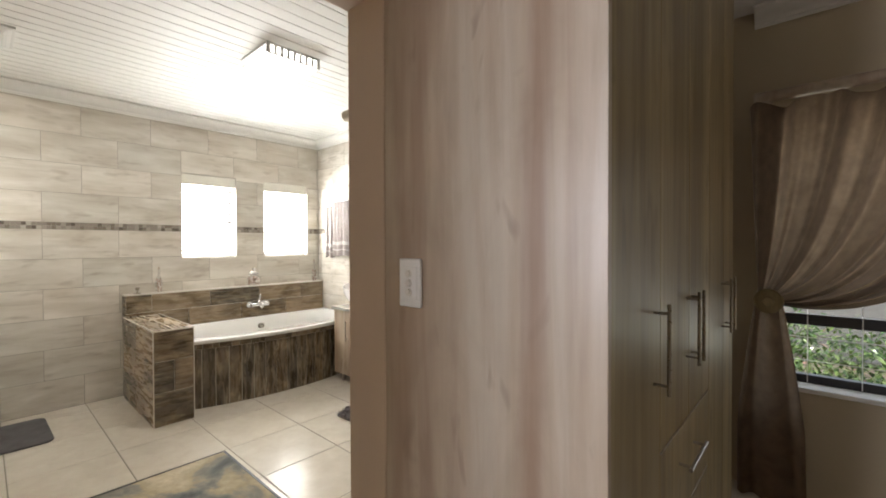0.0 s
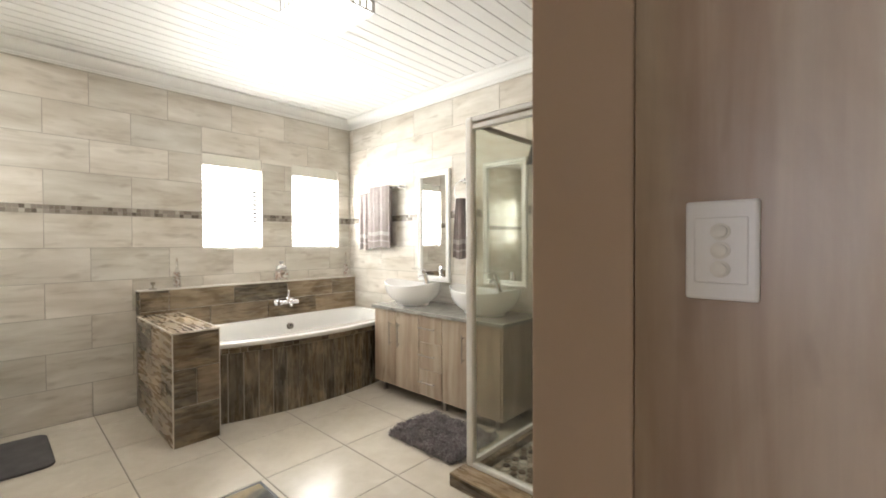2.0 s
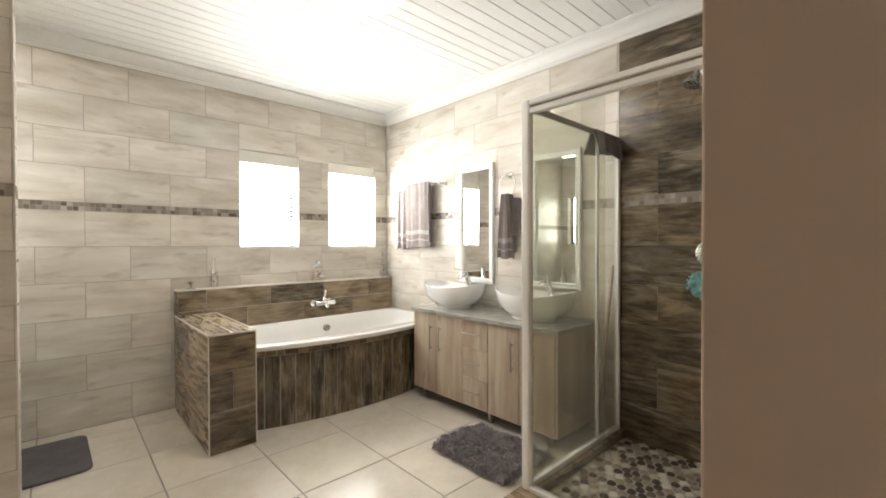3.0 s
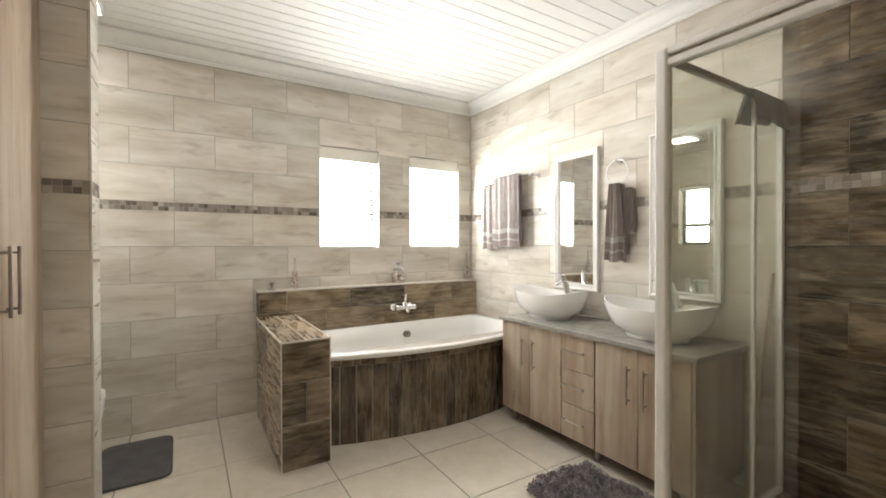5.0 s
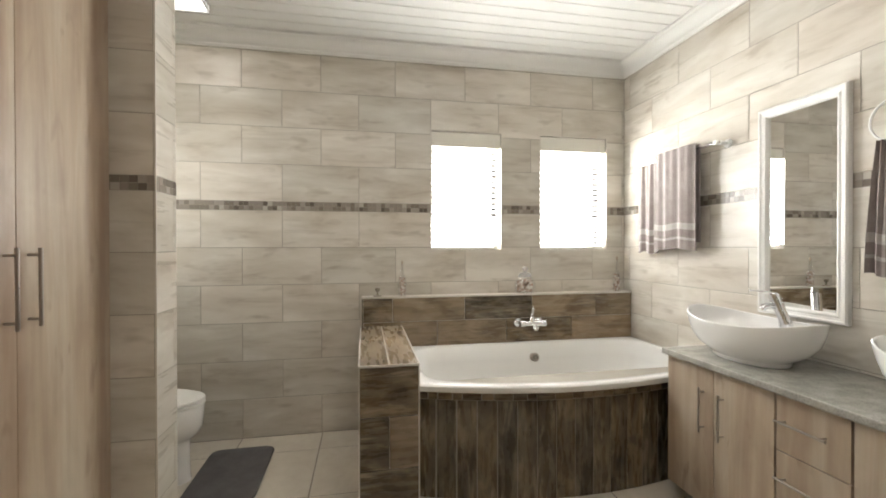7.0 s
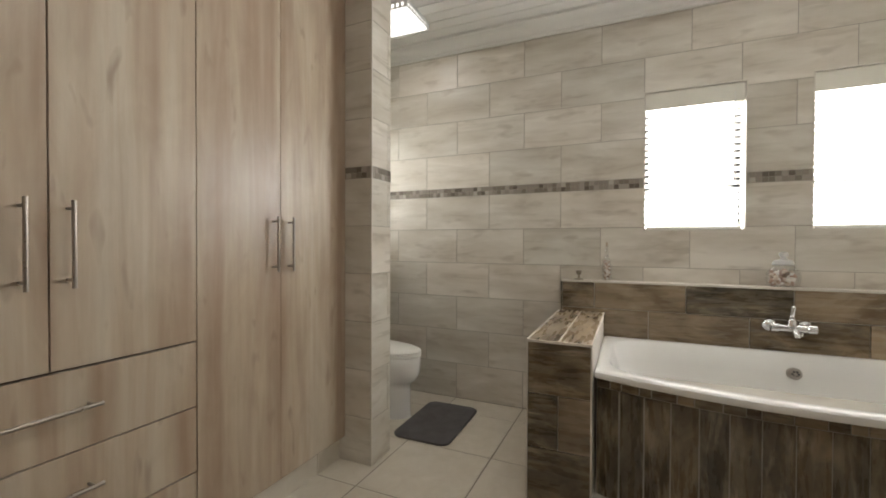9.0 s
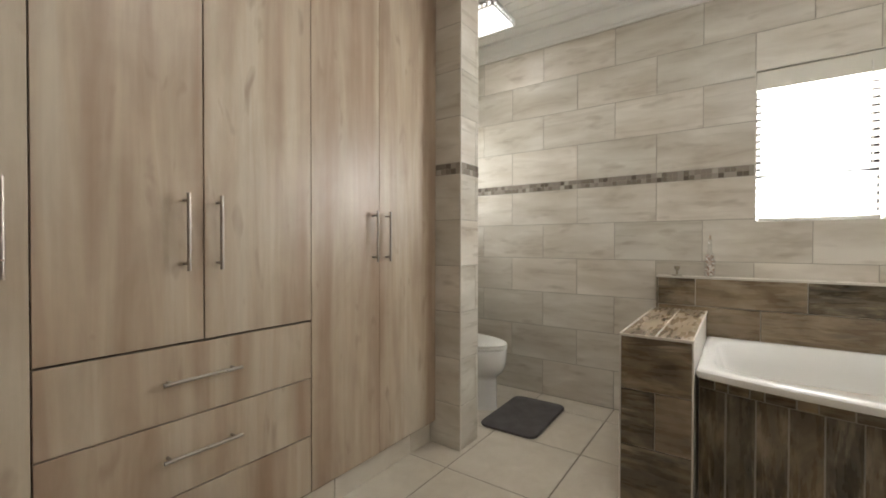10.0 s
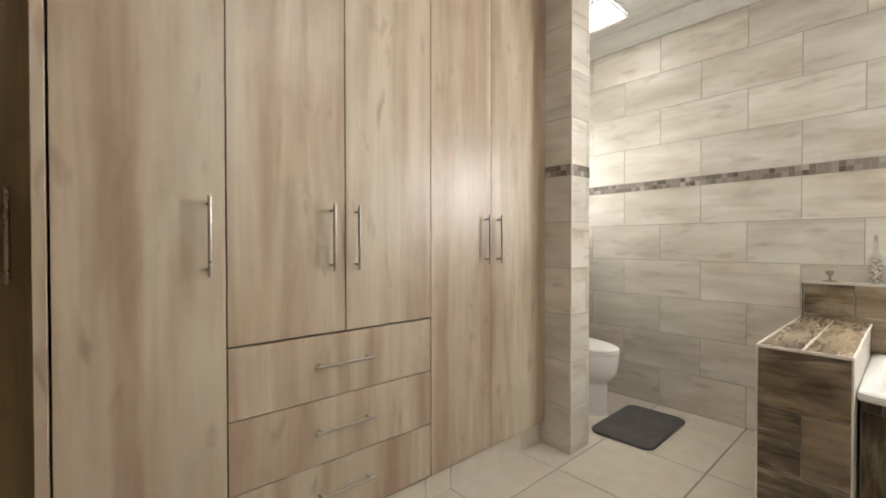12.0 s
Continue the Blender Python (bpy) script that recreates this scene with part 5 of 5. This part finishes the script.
shell_bottle(2.912, 0.255, 31)
shell_bottle(4.626, 0.275, 32)
jar = thing("glass_jar", (-7.262, 3.85, LZ), "lidded round glass jar of sea shells on the ledge", "jar")
part("glass", lathe(-7.262, 3.85, [(0.044, LZ), (0.054, LZ + 0.004), (0.062, LZ + 0.04), (0.060, LZ + 0.078), (0.042, LZ + 0.112), (0.036, LZ + 0.120), (0.040, LZ + 0.126)], 28), M_GLASS, jar, "clear glass body", True)
shells_in(jar, -7.262, 3.85, LZ + 0.016, LZ + 0.088, 0.046, 100, 40, 0.0165)
part("lid", lathe(-7.262, 3.85, [(0.040, LZ + 0.124), (0.042, LZ + 0.130), (0.034, LZ + 0.150), (0.012, LZ + 0.160), (0.010, LZ + 0.168), (0.018, LZ + 0.182), (0.016, LZ + 0.196), (0.004, LZ + 0.202)], 24), M_GLASS_LID, jar, "glass lid with knob", True)
for ob in jar.children:                      # the jar is oval: narrow across the ledge, wide along it
    xs, ys = [v.co.x for v in ob.data.vertices], [v.co.y for v in ob.data.vertices]
    cx, cy = (min(xs) + max(xs)) / 2, (min(ys) + max(ys)) / 2
    for v in ob.data.vertices:
        v.co.x, v.co.y = cx + (v.co.x - cx) * 0.74, cy + (v.co.y - cy) * 1.32
orn = thing("small_ornament", (-7.262, 2.735, LZ), "tiny dark metal candle holder on the ledge", "ornament")
part("stand", lathe(-7.262, 2.735, [(0.030, LZ), (0.031, LZ + 0.006), (0.008, LZ + 0.010), (0.005, LZ + 0.030), (0.016, LZ + 0.040), (0.018, LZ + 0.060), (0.012, LZ + 0.062)], 14), M_BRONZE, orn, smooth=True)

# ---------------- bedroom window and curtain ----------------
YB = YN + 0.05
bw = thing("window_4", (-1.9, YB + 0.12, BWIN[2]), "bedroom window with dark frame and burglar bars", "window", kind="structure")
a, b_, c, d = BWIN
part("window_frame", boxes((a, a + 0.05, YB + 0.10, YB + 0.15, c, d), (b_ - 0.05, b_, YB + 0.10, YB + 0.15, c, d), (a + 0.05, b_ - 0.05, YB + 0.10, YB + 0.15, c, c + 0.05), (a + 0.05, b_ - 0.05, YB + 0.10, YB + 0.15, d - 0.05, d), (a + 0.05, b_ - 0.05, YB + 0.10, YB + 0.15, 0.965, 1.025)), M_BLACK, bw, "dark aluminium frame")
part("pane", boxes((a + 0.05, b_ - 0.05, YB + 0.122, YB + 0.127, c + 0.05, 0.965)), M_PANE, bw).visible_shadow = False
part("pane", boxes((a + 0.05, b_ - 0.05, YB + 0.122, YB + 0.127, 1.025, d - 0.05)), M_PANE, bw).visible_shadow = False
part("window_sill", soft_box(a, b_, YB - 0.03, YB + 0.10, c - 0.02, c + 0.006, 0.004), M_PLASTIC, bw, "white window sill")
for k in range(4):
    part("bar", tube(bmesh.new(), [(a + 0.02, YB + 0.07, c + 0.14 + k * 0.13), (b_ - 0.02, YB + 0.07, c + 0.14 + k * 0.13)], 0.0025, 6), M_WHITE, bw, "thin white burglar bar")
for k in range(6):
    xx = a + 0.22 + k * 0.22
    part("bar", tube(bmesh.new(), [(xx, YB + 0.078, c), (xx, YB + 0.078, d)], 0.0025, 6), M_WHITE, bw, "thin white burglar bar")

rodt = thing("curtain_rod", (-1.9, 4.62, 2.24), "thick pale wooden curtain pole", "curtain rod")
part("pole", tube(bmesh.new(), [(-2.665, 4.60, 2.225), (-1.0, 4.60, 2.225)], 0.030, 14), M_OAK, rodt, smooth=True)
part("bracket", tube(bmesh.new(), [(-2.60, 4.62, 2.245), (-2.60, YB, 2.245)], 0.014, 8), M_OAK, rodt)
cu = thing("curtain", (-2.6, 4.62, 0.1), "brown satin curtain swept aside by a tieback", "curtain")
bm = bmesh.new()
NU, NV = 150, 34
TIE = Vector((-2.595, 4.60, 1.12))
rows = []
for j in range(NV + 1):
    v = j / NV
    row = []
    for i in range(NU + 1):
        u = i / NU
        xt = -2.685 + 1.15 * u
        p0 = Vector((xt, 4.62, 2.185))
        p1 = Vector((xt * 0.72 + TIE.x * 0.28, 4.60, 1.62 - 0.62 * u ** 0.7))
        p2 = Vector((-2.64 + 0.10 * u, 4.60, 1.15 - 0.05 * u))
        p = (1 - v) ** 2 * p0 + 2 * v * (1 - v) * p1 + v * v * p2
        amp = 0.046 * (1 - v) ** 0.5 + 0.020
        wave = math.sin(u * 24 + 1.9 * math.sin(u * 7)) + 0.55 * math.sin(u * 43 + 2 * v) + 0.22 * math.sin(u * 83 + v)
        row.append(bm.verts.new((p.x, p.y - amp * wave - 0.02 * v, p.z)))
    rows.append(row)
skin(bm, rows, False, False)
part("upper_drape", bm, M_CURTAIN, cu, smooth=True)
bm = bmesh.new()
rows = []
for j in range(21):
    v = j / 20
    row = []
    for i in range(81):
        u = i / 80
        half = 0.052 + 0.085 * min(1, v * 1.6) ** 0.8 + 0.012 * v
        cx = -2.595 + 0.012 * v
        row.append(bm.verts.new((cx + (u - 0.5) * 2 * half, 4.58 - (0.018 + 0.010 * v) * math.sin(u * 15 + 1.2 * math.sin(u * 6)) - 0.02 * math.sin(u * 3.1), 1.14 - 1.10 * v)))
    rows.append(row)
skin(bm, rows, False, False)
part("lower_drape", bm, M_CURTAIN, cu, smooth=True)
tieb = thing("curtain_tieback", (TIE.x, 4.53, TIE.z), "round brown rosette tieback holding the curtain", "tieback")
part("rosette", tube(bmesh.new(), [(TIE.x, 4.60, TIE.z), (TIE.x, 4.545, TIE.z), (TIE.x, 4.535, TIE.z), (TIE.x, 4.530, TIE.z), (TIE.x, 4.522, TIE.z)], [0.060, 0.066, 0.058, 0.028, 0.022], 28), M_ASH, tieb, smooth=True)

# garden outside the bedroom
ground = solo("ground", boxes((-120, 120, YB + 0.25, 200, -0.5, -0.35)), M_GROUND, "garden ground beyond the window", "ground", kind="structure")
pave = solo("pavement", boxes((-6, 4, 6.6, 9.0, -0.35, -0.30)), M_PAVING, "pale paved strip", "pavement", kind="structure")
gw = solo("garden_wall", boxes((-14, 10, 10.5, 10.7, -0.35, 1.9)), M_PAVING, "low boundary wall behind the garden", "wall", kind="structure")
bm = bmesh.new()
rng = random.Random(77)
for k in range(21000):
    px, py = rng.uniform(-4.2, -0.6), rng.uniform(5.25, 6.6)
    top_ = 0.75 + 0.30 * noise.noise((px * 2.3, py * 2.3, 0.3))
    c = Vector((px, py, rng.uniform(-0.3, top_)))
    q = Matrix.Rotation(rng.uniform(0, 6.28), 3, "Z") @ Matrix.Rotation(rng.uniform(-1.1, 1.1), 3, "X")
    s = rng.uniform(0.018, 0.038)
    quad = [bm.verts.new(c + q @ Vector(p) * s) for p in ((0, -1, 0), (0.5, -0.1, 0.12), (0, 1, -0.1), (-0.5, -0.1, 0.12))]
    bm.faces.new(quad)
shrub = solo("garden_shrubs", bm, M_LEAF, "bright green leafy shrubs outside the window", "shrubs", kind="stuff")

# ---------------- tiles of walls and floor ----------------
m_w = facing((1, 0, 0), (XW - B, 0, 0))
tile_wall(wall_west, m_w, YS, YN, 1.820, M_TILE, [(W1[0], W1[1], W1[2], W1[3]), (W2[0], W2[1], W2[2], W2[3]), (2.625, YN, 0.0, 0.955)])
band_mesh(wall_west, m_w, YS, YN, [W1, W2])
m_n = facing((0, -1, 0), (0, YN + B, 0))
tile_wall(wall_north, m_n, XW, -4.605, -6.19, M_TILE, [(XW, -6.19, 0.0, 0.56)])
band_mesh(wall_north, m_n, XW, XE)
tile_wall(wall_north, m_n, -4.605, XE, -4.095, M_DARK, gap=0.0022)
m_e = facing((-1, 0, 0), (XE + B, 0, 0))
tile_wall(wall_shower, m_e, -YN, -3.66, -4.2, M_DARK, gap=0.0022)
band_mesh(wall_shower, m_e, -YN, -3.66)
m_ne = facing((1, 0, 0), (NIB[1] - B, 0, 0))
tile_wall(wall_nib, m_ne, 1.52, NIB[2], 1.52, M_TILE, flip=0, drop=0.016)
band_mesh(wall_nib, m_ne, 1.52, NIB[2], z0=1.555)
m_nn = facing((0, 1, 0), (0, NIB[2] - B, 0))
tile_wall(wall_nib, m_nn, -NIB[1], -NIB[0], -NIB[1] - 0.1, M_TILE, drop=0.016)
band_mesh(wall_nib, m_nn, -NIB[1], -NIB[0], z0=1.555)
m_nw = facing((-1, 0, 0), (NIB[0] + B, 0, 0))
tile_wall(wall_nib, m_nw, -NIB[2], -YS, -1.79, M_TILE, drop=0.016)
band_mesh(wall_nib, m_nw, -NIB[2], -YS, z0=1.555)
m_s = facing((0, 1, 0), (0, YS - B, 0))
tile_wall(wall_south, m_s, -NIB[0], -XW, 6.6, M_TILE, [(-SWIN[1], -SWIN[0], SWIN[2], SWIN[3])])
band_mesh(wall_south, m_s, -NIB[0], -XW, [(-SWIN[1], -SWIN[0], SWIN[2], SWIN[3])])
part("corner_trim", boxes((NIB[1] - 0.004, NIB[1] + 0.0015, NIB[2] - 0.004, NIB[2] + 0.0015, 0.0, 2.68)), M_GROUT_LIGHT, wall_nib, "pale corner bead")

m_f = facing((0, 0, 1), (0, 0, -B))
FX, FY, FP, FG = -6.0, 2.35, 0.5315, 0.0060
i0, j0 = math.floor((XW - FX) / FP), math.floor((YS - FY) / FP)
i = i0
while FX + i * FP < XE2:
    j = j0
    while FY + j * FP < YN:
        a, b2 = max(FX + i * FP, XW), FX + (i + 1) * FP
        c, d = max(FY + j * FP, YS), min(FY + (j + 1) * FP, YN)
        if b2 - a > 0.02 and d - c > 0.02:
            piece("floor_tile", floor, M_FLOOR, m_f, [(a + FG / 2, b2 - FG / 2, c + FG / 2, d - FG / 2)], 0.008, 0.002)
        j += 1
    i += 1
bedroom_floor = solo("floor_bedroom", boxes((FX + i * FP + 0.002, 1.4, -1.0, YB, -B, -0.001)), M_FLOOR, "cream porcelain bedroom floor", "floor", kind="structure")
